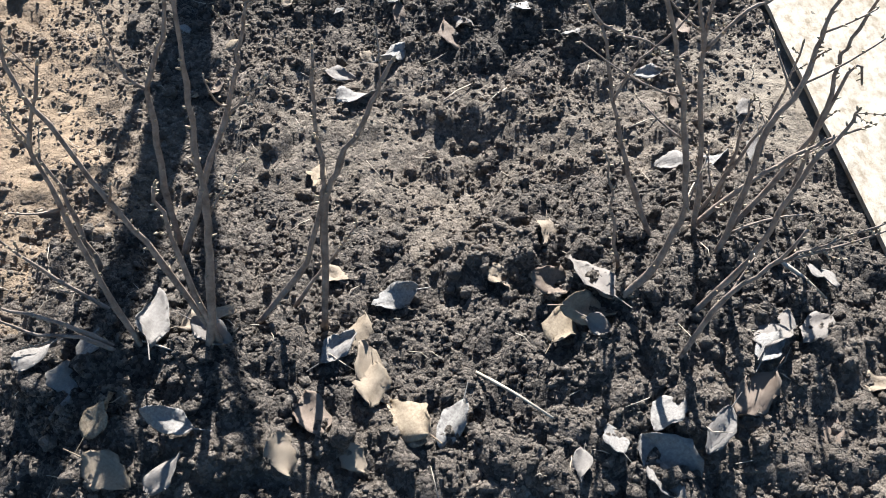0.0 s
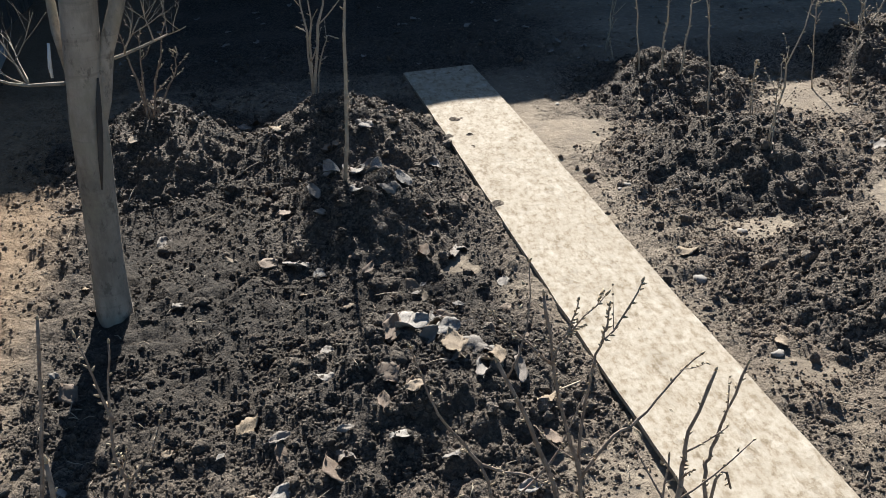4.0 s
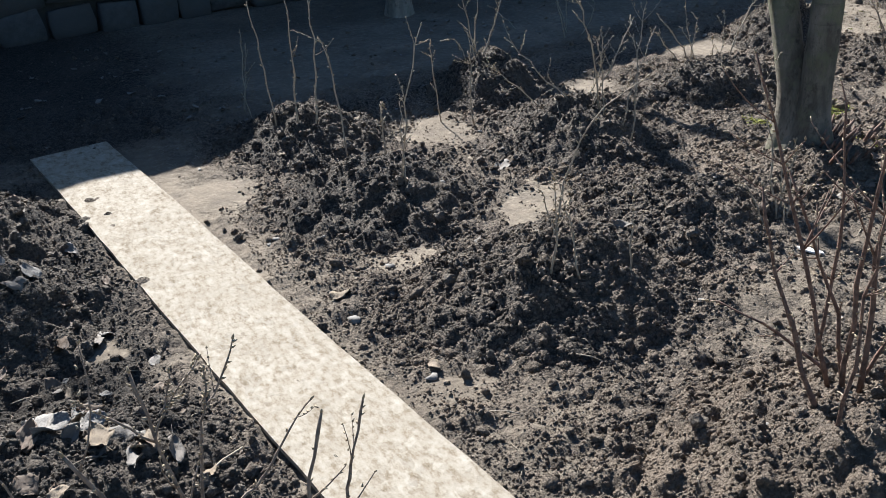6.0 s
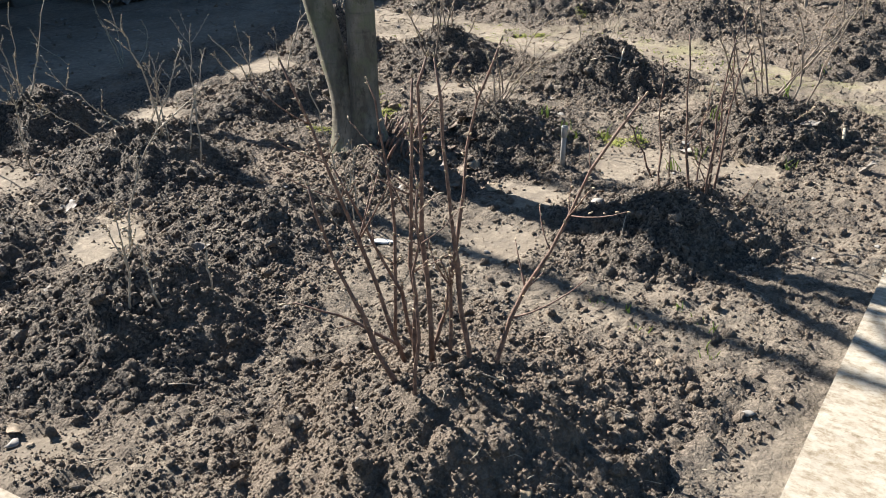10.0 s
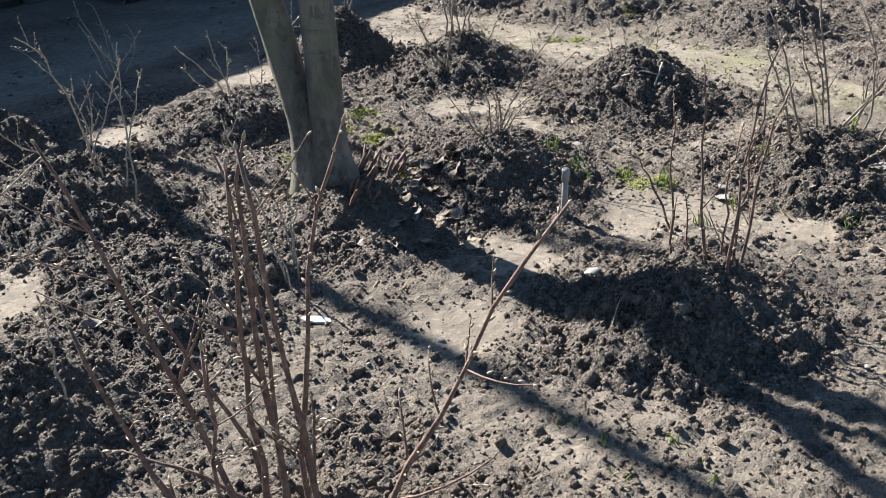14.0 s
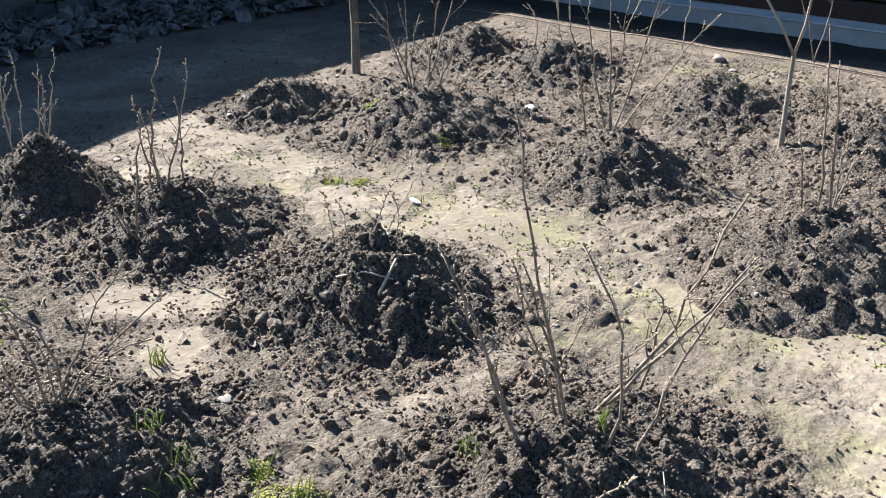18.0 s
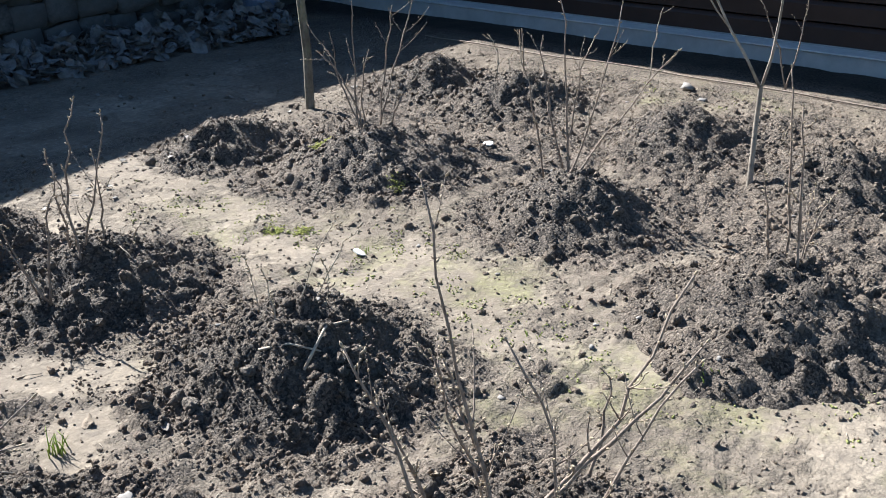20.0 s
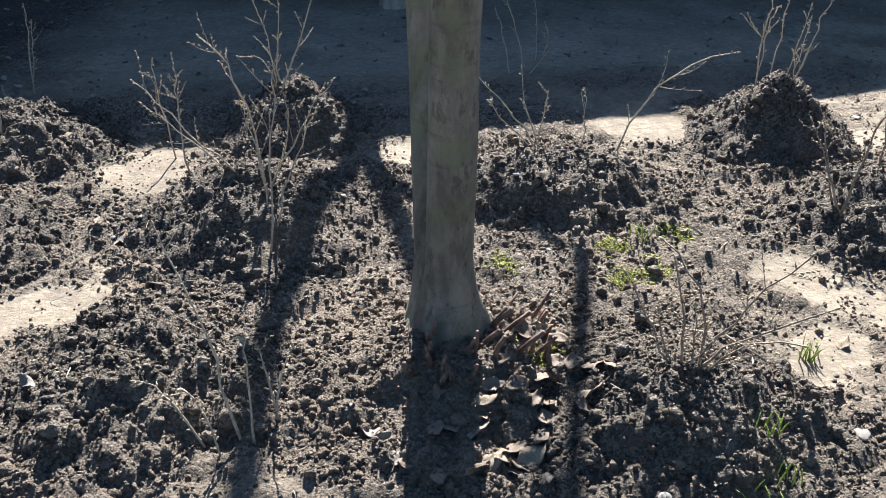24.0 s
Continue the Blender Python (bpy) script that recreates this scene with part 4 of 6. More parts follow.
for i in range(8):
    bm = bmesh.new()
    bmesh.ops.create_cube(bm, size=1.0)
    bmesh.ops.subdivide_edges(bm, edges=bm.edges, cuts=2, use_grid_fill=True)
    for v in bm.verts:
        q = v.co.copy()
        v.co = q * (1 - 0.10 * (q.length / 0.866) ** 4) + Vector((noise.noise(q * 3 + Vector((i * 5, 0, 0))), noise.noise(q * 3 + Vector((0, i * 5, 9))), noise.noise(q * 3 + Vector((3, 0, i * 5))))) * 0.05
    me = bpy.data.meshes.new("stone")
    bm.to_mesh(me)
    bm.free()
    me.polygons.foreach_set("use_smooth", np.full(len(me.polygons), True))
    me.materials.append(STONE)
    STONES.append(me)
zc = 0.0
for course in range(4):
    hgt = random.uniform(0.17, 0.24)
    s = random.uniform(0, 0.2)
    while s < 13:
        w = random.uniform(0.22, 0.46)
        st = child(new("stone", STONES[random.randrange(8)]), wall)
        tall = hgt * random.uniform(0.72, 1.22)
        st.matrix_basis = pose(s + w / 2, 0.04 + random.uniform(-0.03, 0.03), zc + hgt / 2 + random.uniform(-0.03, 0.03), random.uniform(-6, 6), random.uniform(-9, 9), random.uniform(-5, 5)) @ Matrix.Diagonal((w * random.uniform(0.86, 1.04), 0.16, tall, 1))
        s += w
    zc += hgt

# brown house side to the east with a concrete plinth
house = thing("wall_east", "dark brown ribbed metal siding on a pale concrete plinth", "wall", kind="structure")
bm = bmesh.new()
box(bm, 10.55, -3, -0.1, 10.95, 9.2, 0.12, 0.012)
part("plinth", bm, CONCRETE, house, "pale concrete plinth")
bm = bmesh.new()
box(bm, 10.535, -3, 0.122, 10.735, 9.2, 0.132, 0.003)
part("drip_cap", bm, WHITE, house, "white metal drip cap")
# eave out of view, added to cast shade along the plinth
bm = bmesh.new()
box(bm, 10.00, -3, 2.62, 11.0, 9.2, 2.74, 0.01)
part("eave", bm, SIDING, house, "unseen eave added to shade the ground strip")
for k in range(15):
    bm = bmesh.new()
    z0 = 0.14 + k * 0.16
    vs = [(10.74, z0), (10.70, z0 + 0.012), (10.70, z0 + 0.125), (10.725, z0 + 0.155), (10.78, z0 + 0.16), (10.78, z0)]
    lo, hi = [bm.verts.new((x, -3, z)) for x, z in vs], [bm.verts.new((x, 9.2, z)) for x, z in vs]
    for j in range(6):
        bm.faces.new((lo[j], lo[(j + 1) % 6], hi[(j + 1) % 6], hi[j]))
    bm.faces.new(lo[::-1])
    bm.faces.new(hi)
    bmesh.ops.recalc_face_normals(bm, faces=bm.faces)
    part("siding_board", bm, SIDING, house)

# west fence
fence = thing("fence", "old dark plank fence with a bleached pole rail", "fence", kind="structure")
y = 1.2
while y < 7.0:
    bm = bmesh.new()
    x0 = -1.72 - 0.02 * random.random()
    box(bm, x0, y, -0.05, x0 + 0.02, y + 0.095, 1.35 + random.uniform(-0.05, 0.05), 0.004)
    part("plank", bm, FENCE_WOOD, fence)
    y += 0.107
bm = bmesh.new()
box(bm, -0.022, 0, -0.03, 0.022, 3.3, 0.03, 0.004)
rail = part("rail", bm, PALE_WOOD, fence, "bleached square timber rail")
rail.matrix_basis = pose(-1.08, 2.05, 0.10, 0, 0, 7.4)
for y in (2.3, 3.7, 5.0):
    bm = bmesh.new()
    box(bm, -0.03, -0.03, -0.1, 0.03, 0.03, 0.069, 0.004)
    child(part("rail_post", bm, FENCE_WOOD, fence), fence).matrix_basis = pose(-1.08 - (y - 2.05) * 0.13, y, 0, 0, 0, 7.4)

# ---- bushes ----
def smooth_points(q, n):
    """A smooth curve through all the points."""
    out = []
    for i in range(n):
        s = i / (n - 1) * (len(q) - 1)
        k = min(int(s), len(q) - 2)
        u = s - k
        a, b, c, d = q[max(k - 1, 0)], q[k], q[k + 1], q[min(k + 2, len(q) - 1)]
        out.append((b * 2 + (c - a) * u + (a * 2 - b * 5 + c * 4 - d) * u * u + (b * 3 - a - c * 3 + d) * u ** 3) * 0.5)
    return out


def build_bush(label, stems, mat, seed, thick=0.008, twigs=4, category="bush", bud=True, group=""):
    """stems: (base xyz, middle xyz, tip xyz). Each becomes a stem with side twigs and buds."""
    stems = [tuple(Vector(q) for q in s) for s in stems]
    for s in stems:
        if s[0].z < 0.35:
            s[0].z = min(s[0].z, surface(s[0].x, s[0].y) + 0.01)
    g = np.random.default_rng(seed)
    many = any(len(s) > 3 for s in stems)
    bx = sum(s[0][0] for s in stems) / len(stems)
    by = sum(s[0][1] for s in stems) / len(stems)
    o = Vector((bx, by, surface(bx, by)))
    ob = thing("currant_bush", label, category, Matrix.Translation(o), group)
    for stem in stems:
        q = [p - o for p in stem]
        length = sum((v - u).length for u, v in zip(q, q[1:]))
        forked = stem[0].z > surface(stem[0].x, stem[0].y) + 0.05
        if not forked:
            q[0] = q[0] - (q[1] - q[0]).normalized() * 0.04
        n = 9 if len(q) == 3 else 3 * len(q)
        pts = curve_points(*q, n) if len(q) == 3 else smooth_points(q, n)
        for k in range(1, n - 1):
            pts[k] += Vector(g.normal(0, 0.006 if len(q) == 3 else 0.0016, 3)) * min(1, length * 2)
        r0 = thick * g.uniform(0.85, 1.2) * min(1.0, 0.55 + length * 0.7) * (0.66 if forked else 1.0)
        radii = [r0 * (1 - 0.66 * (k / (n - 1)) ** 0.7) * (1.18 if k % 4 == 3 else 1.0) for k in range(n)]
        t, b = Tubes(), Tubes()
        t.add(pts, radii, 7, 0.25)
        buds = [(pts[-1], (pts[-1] - pts[-2]).normalized(), 0.9)]
        for k in range(2, n):
            d = (pts[k] - pts[k - 1]).normalized()
            for s in (0.3, 0.8):
                if g.random() < (0.62 if len(q) > 3 else 0.15):
                    continue
                side = d.cross(Vector(g.normal(0, 1, 3))).normalized()
                buds.append((pts[k - 1].lerp(pts[k], s) + side * radii[k], (d * 0.8 + side).normalized(), 0.7))
        for _ in range(int(g.poisson(twigs * min(1.0, length / 0.5)))):
            k = int(g.integers(2, n - 1))
            d = (pts[k + 1] - pts[k]).normalized()
            side = d.cross(Vector(g.normal(0, 1, 3))).normalized()
            dirn = (d * g.uniform(0.5, 1.0) + side * g.uniform(0.5, 1.0)).normalized()
            ln = length * g.uniform(0.06, 0.26)
            q0 = pts[k]
            q1 = q0 + dirn * ln * 0.5 + Vector(g.normal(0, ln * 0.03, 3))
            q2 = q0 + dirn * ln + Vector((0, 0, ln * 0.08))
            r = radii[k] * 0.55
            t.add(curve_points(q0, q1, q2, 5), [r, r * 0.85, r * 0.7, r * 0.6, r * 0.45], 5, 0.2)
            for s in (0.35, 0.6, 0.8, 1.0):
                side = dirn.cross(Vector(g.normal(0, 1, 3))).normalized()
                buds.append((q0.lerp(q2, s) + side * r * 0.5, (dirn + side * 0.7).normalized(), 0.6))
        st = child(new("stem", t.mesh("stem", mat)), ob)
        if bud:
            for p, d, s in buds:
                s *= 0.6 if many else 1.0
                ln = 0.016 * s * g.uniform(0.6, 1.4)
                b.add([p, p + d * ln * 0.5, p + d * ln], [0.0022, 0.0042 * s, 0.0008], 5)
            child(new("bud", b.mesh("bud", BUD)), st)["kind"] = "stuff"
    return ob


# ---- bushes, each from its shoots: (foot, middle, tip) ----
SHOOTS_A_LEFT = [
    ((-0.337, 0.853, 0.08), (-0.355, 0.861, 0.262), (-0.365, 0.87, 0.459), (-0.374, 0.876, 0.576), (-0.35, 0.88, 0.644), (-0.317, 0.886, 0.72)),
    ((-0.374, 0.876, 0.576), (-0.382, 0.878, 0.626), (-0.384, 0.881, 0.692)),
    ((-0.485, 1.067, 0.08), (-0.485, 1.067, 0.25), (-0.49, 1.067, 0.377)),
    ((-0.37, 0.861, 0.093), (-0.428, 0.849, 0.18), (-0.483, 0.841, 0.233), (-0.539, 0.834, 0.273)),
    ((-0.428, 0.959, 0.08), (-0.521, 0.953, 0.22), (-0.562, 0.951, 0.312)),
    ((-0.362, 0.852, 0.08), (-0.42, 0.84, 0.169), (-0.496, 0.834, 0.191), (-0.538, 0.826, 0.246)),
]
SHOOTS_A_MIDDLE = [
    ((-0.233, 0.855, 0.08), (-0.183, 0.87, 0.322), (-0.162, 0.877, 0.442), (-0.152, 0.883, 0.559), (-0.144, 0.888, 0.639), (-0.135, 0.893, 0.737), (-0.123, 0.898, 0.876)),
    ((-0.209, 0.864, 0.238), (-0.254, 0.868, 0.359), (-0.291, 0.871, 0.472), (-0.324, 0.876, 0.598), (-0.349, 0.878, 0.685), (-0.352, 0.885, 0.746), (-0.323, 0.89, 0.84)),
    ((-0.203, 0.865, 0.252), (-0.223, 0.871, 0.402), (-0.224, 0.877, 0.508)),
    ((-0.16, 0.877, 0.448), (-0.124, 0.882, 0.504), (-0.088, 0.887, 0.551)),
]
SHOOTS_A_BACK = [
    ((-0.329, 1.11, 0.08), (-0.248, 1.137, 0.264), (-0.204, 1.151, 0.361), (-0.167, 1.166, 0.462), (-0.144, 1.171, 0.539), (-0.126, 1.178, 0.597)),
    ((-0.126, 1.178, 0.597), (-0.138, 1.182, 0.633), (-0.134, 1.192, 0.712), (-0.116, 1.206, 0.83)),
    ((-0.126, 1.177, 0.592), (-0.11, 1.18, 0.612), (-0.08, 1.186, 0.652), (-0.06, 1.193, 0.71)),
    ((-0.129, 1.191, 0.702), (-0.14, 1.195, 0.745), (-0.149, 1.201, 0.795), (-0.16, 1.207, 0.844)),
    ((-0.191, 1.154, 0.379), (-0.156, 1.161, 0.417), (-0.122, 1.167, 0.452)),
    ((-0.356, 1.159, 0.08), (-0.351, 1.171, 0.196), (-0.335, 1.187, 0.352), (-0.329, 1.194, 0.411), (-0.289, 1.204, 0.488), (-0.274, 1.206, 0.532), (-0.246, 1.222, 0.68), (-0.216, 1.241, 0.857)),
    ((-0.332, 1.192, 0.4), (-0.364, 1.194, 0.43), (-0.374, 1.2, 0.497), (-0.377, 1.205, 0.546), (-0.403, 1.217, 0.669)),
]
SHOOTS_A_RIGHT = [
    ((-0.158, 0.945, 0.08), (-0.064, 0.95, 0.218), (-0.016, 0.953, 0.375), (-0.001, 0.954, 0.463), (0.001, 0.954, 0.577), (0.013, 0.955, 0.691)),
    ((-0.044, 0.951, 0.263), (-0.007, 0.953, 0.374), (0.025, 0.955, 0.474), (0.065, 0.958, 0.553), (0.094, 0.959, 0.625), (0.116, 0.96, 0.668)),
    ((-0.098, 0.995, 0.08), (-0.018, 1.0, 0.201), (0.029, 1.003, 0.289)),
]
SHOOTS_B_FRONT = [
    ((0.48, 0.992, 0.08), (0.527, 0.995, 0.17), (0.555, 0.997, 0.291), (0.554, 0.997, 0.373), (0.52, 0.995, 0.543), (0.492, 0.993, 0.652), (0.457, 0.992, 0.767), (0.408, 0.991, 0.887)),
    ((0.581, 0.875, 0.08), (0.614, 0.868, 0.267), (0.67, 0.867, 0.357), (0.694, 0.864, 0.447)),
    ((0.668, 0.866, 0.362), (0.738, 0.868, 0.408), (0.814, 0.869, 0.466)),
    ((0.683, 0.867, 0.368), (0.762, 0.869, 0.409), (0.824, 0.871, 0.44)),
    ((0.619, 0.976, 0.08), (0.674, 0.979, 0.194), (0.703, 0.981, 0.34), (0.724, 0.982, 0.454), (0.753, 0.984, 0.523), (0.757, 0.984, 0.561)),
]
SHOOTS_B_MAIN = [
    ((0.639, 1.173, 0.08), (0.631, 1.178, 0.187), (0.599, 1.186, 0.388), (0.583, 1.192, 0.492), (0.555, 1.197, 0.607), (0.535, 1.202, 0.711), (0.518, 1.208, 0.842)),
    ((0.583, 1.192, 0.492), (0.583, 1.197, 0.584), (0.597, 1.202, 0.689), (0.609, 1.205, 0.743), (0.636, 1.208, 0.776), (0.67, 1.212, 0.848)),
    ((0.611, 1.206, 0.746), (0.619, 1.208, 0.781), (0.621, 1.209, 0.813)),
    ((0.533, 1.202, 0.721), (0.556, 1.205, 0.768), (0.614, 1.21, 0.831)),
    ((0.55, 1.205, 0.764), (0.561, 1.206, 0.787), (0.572, 1.209, 0.828)),
    ((0.538, 1.211, 0.711), (0.475, 1.218, 0.775), (0.44, 1.222, 0.811)),
    ((0.588, 1.192, 0.492), (0.632, 1.197, 0.56), (0.679, 1.2, 0.592), (0.728, 1.204, 0.655), (0.776, 1.208, 0.705)),
    ((0.645, 1.176, 0.134), (0.719, 1.183, 0.183), (0.784, 1.19, 0.25), (0.842, 1.195, 0.295), (0.898, 1.2, 0.318)),
]
SHOOTS_B_LEFT = [
    ((0.552, 1.158, 0.08), (0.509, 1.162, 0.203), (0.469, 1.165, 0.328), (0.449, 1.169, 0.415), (0.422, 1.173, 0.539), (0.416, 1.178, 0.554)),
    ((0.416, 1.178, 0.554), (0.385, 1.18, 0.605), (0.351, 1.181, 0.659), (0.331, 1.184, 0.725), (0.312, 1.187, 0.787)),
    ((0.45, 1.168, 0.403), (0.481, 1.174, 0.483), (0.534, 1.18, 0.545), (0.585, 1.188, 0.668)),
    ((0.416, 1.178, 0.554), (0.491, 1.178, 0.518), (0.55, 1.178, 0.48)),
    ((0.489, 1.076, 0.08), (0.462, 1.074, 0.242), (0.432, 1.072, 0.382)),
]
SHOOTS_B_RIGHT = [
    ((0.665, 1.092, 0.08), (0.685, 1.1, 0.23), (0.688, 1.108, 0.387), (0.725, 1.116, 0.489), (0.73, 1.12, 0.563), (0.731, 1.12, 0.614), (0.765, 1.127, 0.733)),
    ((0.729, 1.203, 0.08), (0.799, 1.217, 0.215), (0.83, 1.228, 0.324), (0.824, 1.236, 0.431), (0.827, 1.236, 0.464), (0.846, 1.243, 0.545), (0.88, 1.252, 0.641)),
    ((0.829, 1.228, 0.331), (0.843, 1.232, 0.367), (0.875, 1.236, 0.389)),
    ((0.668, 1.231, 0.08), (0.708, 1.243, 0.179), (0.76, 1.26, 0.32), (0.771, 1.273, 0.439)),
    ((0.698, 1.242, 0.18), (0.707, 1.25, 0.26), (0.712, 1.258, 0.335)),
]
SHOOTS_A = SHOOTS_A_LEFT + SHOOTS_A_MIDDLE + SHOOTS_A_BACK + SHOOTS_A_RIGHT
SHOOTS_B = SHOOTS_B_FRONT + SHOOTS_B_MAIN + SHOOTS_B_LEFT + SHOOTS_B_RIGHT
SHOOTS_C = [
    ((1.97, 1.16, 0.17), (1.98, 1.15, 0.48), (1.99, 1.14, 0.77)),
    ((2.04, 1.26, 0.17), (1.97, 1.35, 0.45), (1.92, 1.41, 0.74)),
    ((2.15, 1.34, 0.17), (2.06, 1.45, 0.65), (1.99, 1.54, 1.0)),
    ((2.18, 1.15, 0.17), (2.16, 1.18, 0.61), (2.14, 1.2, 1.02)),
    ((2.19, 1.28, 0.17), (2.18, 1.29, 0.65), (2.2, 1.27, 1.0)),
    ((2.18, 1.21, 0.17), (2.21, 1.18, 0.69), (2.27, 1.11, 1.04)),
    ((2.25, 1.12, 0.17), (2.34, 1.01, 0.52), (2.47, 0.84, 0.91)),
    ((2.37, 1.57, 0.17), (2.38, 1.56, 0.53), (2.35, 1.6, 0.86)),
    ((2.22, 1.31, 0.17), (2.25, 1.28, 0.3), (2.26, 1.26, 0.48)),
    ((2.24, 1.42, 0.17), (2.13, 1.55, 0.25), (2.04, 1.67, 0.29)),
    ((2.21, 1.35, 0.17), (2.17, 1.4, 0.42), (2.09, 1.5, 0.72)),
    ((2.17, 1.31, 0.17), (2.17, 1.31, 0.57), (2.18, 1.3, 0.95)),
    ((3.57, 2.74, 0.17), (3.65, 2.64, 0.03), (3.79, 2.46, -0.03)),
]
SHOOTS_R = [
    ((3.75, 1.38, 0.08), (3.75, 1.38, 0.34), (3.74, 1.39, 0.64)),
    ((3.7, 1.22, 0.08), (3.68, 1.24, 0.36), (3.66, 1.26, 0.77)),
    ((4.16, 1.6, 0.08), (4.09, 1.66, 0.22), (4.04, 1.71, 0.31)),
    ((3.7, 1.16, 0.08), (3.71, 1.15, 0.39), (3.74, 1.12, 0.75)),
    ((3.75, 1.16, 0.08), (3.75, 1.15, 0.43), (3.79, 1.11, 0.84)),
    ((3.84, 1.17, 0.08), (3.85, 1.16, 0.44), (3.9, 1.12, 0.68)),
    ((3.89, 1.28, 0.08), (3.9, 1.28, 0.32), (3.92, 1.26, 0.53)),
    ((3.82, 1.09, 0.08), (3.85, 1.06, 0.14), (3.88, 1.03, 0.2)),
    ((3.87, 1.38, 0.08), (3.86, 1.39, 0.24), (3.86, 1.39, 0.3)),
]
SHOOTS_D = [
    ((4.9, 1.47, 0.12), (4.83, 1.53, 0.43), (4.77, 1.61, 0.68)),
    ((5.04, 1.41, 0.12), (4.96, 1.48, 0.57), (4.92, 1.53, 1.01)),
    ((5.06, 1.44, 0.12), (5.01, 1.48, 0.4), (4.97, 1.53, 0.6)),
    ((5.17, 1.44, 0.12), (5.3, 1.31, 0.37), (5.41, 1.2, 0.73)),
    ((5.01, 1.31, 0.12), (5.04, 1.28, 0.4), (4.97, 1.36, 0.7)),
    ((5.07, 1.24, 0.12), (5.14, 1.18, 0.41), (5.23, 1.08, 0.64)),
    ((5.24, 1.44, 0.12), (5.38, 1.3, 0.34), (5.48, 1.19, 0.54)),
    ((4.96, 1.54, 0.12), (4.91, 1.6, 0.36), (4.87, 1.64, 0.49)),
    ((4.88, 1.24, 0.12), (4.91, 1.2, 0.15), (4.94, 1.17, 0.18)),
    ((5.08, 1.46, 0.12), (5.02, 1.53, 0.37), (4.98, 1.57, 0.59)),
    ((5.51, 1.5, 0.12), (5.53, 1.47, 0.22), (5.52, 1.48, 0.34)),
]
SHOOTS_E = [
    ((5.21, 3.6, 0.2), (5.22, 3.59, 0.51), (5.27, 3.54, 0.77)),
    ((5.2, 3.55, 0.2), (5.27, 3.48, 0.46), (5.31, 3.44, 0.73)),
    ((5.2, 3.62, 0.2), (5.19, 3.63, 0.41), (5.18, 3.64, 0.58)),
    ((5.3, 3.56, 0.2), (5.31, 3.55, 0.34), (5.31, 3.55, 0.56)),
    ((5.01, 3.49, 0.2), (4.96, 3.55, 0.25), (4.9, 3.6, 0.39)),
    ((5.02, 3.47, 0.2), (5.05, 3.44, 0.37), (5.08, 3.42, 0.49)),
    ((5.01, 3.55, 0.2), (4.96, 3.6, 0.33), (4.95, 3.6, 0.37)),
    ((5.34, 3.45, 0.2), (5.36, 3.42, 0.26), (5.39, 3.4, 0.3)),
    ((5.18, 3.52, 0.2), (5.17, 3.52, 0.38), (5.15, 3.54, 0.55)),
]
SHOOTS_F = [
    ((5.03, 4.51, 0.3), (5.03, 4.51, 0.48), (5.05, 4.49, 0.71)),
    ((5.09, 4.52, 0.3), (5.1, 4.51, 0.47), (5.1, 4.5, 0.63)),
    ((5.09, 4.33, 0.3), (5.1, 4.31, 0.44), (5.12, 4.3, 0.6)),
    ((5.12, 4.32, 0.3), (5.15, 4.29, 0.46), (5.18, 4.25, 0.68)),
    ((5.03, 4.5, 0.3), (5.04, 4.5, 0.45), (5.06, 4.47, 0.56)),
    ((5.11, 4.32, 0.3), (5.12, 4.31, 0.41), (5.13, 4.3, 0.55)),
]
SHOOTS_J = [
    ((3.99, 3.99, 0.1), (3.86, 4.0, 0.29), (3.75, 4.0, 0.41)),
    ((4.0, 3.96, 0.1), (3.94, 3.96, 0.28), (3.91, 3.97, 0.45)),
    ((3.99, 3.99, 0.1), (4.01, 3.99, 0.27), (4.02, 3.99, 0.35)),
    ((4.14, 3.93, 0.1), (4.16, 3.93, 0.22), (4.15, 3.93, 0.38)),
    ((4.09, 3.93, 0.1), (4.09, 3.93, 0.18), (4.08, 3.93, 0.25)),
    ((4.32, 4.04, 0.1), (4.46, 4.04, 0.35), (4.74, 4.02, 0.5)),
    ((3.98, 4.05, 0.1), (3.86, 4.05, 0.21), (3.8, 4.05, 0.29)),
]
SHOOTS_M5 = [
    ((3.02, 3.26, 0.18), (3.05, 3.26, 0.46), (3.07, 3.26, 0.68)),
    ((2.91, 3.57, 0.18), (2.72, 3.57, 0.38), (2.56, 3.58, 0.54)),
    ((2.83, 3.71, 0.18), (2.66, 3.72, 0.3), (2.54, 3.73, 0.4)),
    ((3.0, 3.52, 0.18), (3.11, 3.51, 0.39), (3.2, 3.51, 0.55)),
    ((2.99, 3.47, 0.18), (2.92, 3.48, 0.57), (2.82, 3.48, 0.72)),
    ((3.04, 3.34, 0.18), (3.11, 3.34, 0.37), (3.19, 3.34, 0.54)),
    ((2.52, 4.16, 0.18), (2.48, 4.16, 0.3), (2.48, 4.16, 0.42)),
    ((2.99, 3.43, 0.18), (2.97, 3.43, 0.39), (2.93, 3.43, 0.52)),
    ((2.99, 3.57, 0.18), (3.06, 3.56, 0.35), (3.06, 3.56, 0.5)),
    ((2.62, 3.98, 0.18), (2.6, 3.98, 0.32), (2.62, 3.98, 0.43)),
]
SHOOTS_M4 = [
    ((2.91, 4.5, 0.2), (2.88, 4.51, 0.4), (2.81, 4.51, 0.62)),
    ((2.91, 4.5, 0.2), (2.93, 4.5, 0.4), (2.95, 4.5, 0.66)),
    ((2.94, 4.47, 0.2), (3.02, 4.46, 0.39), (3.13, 4.46, 0.68)),
    ((2.89, 4.58, 0.2), (2.85, 4.58, 0.28), (2.76, 4.58, 0.3)),
]
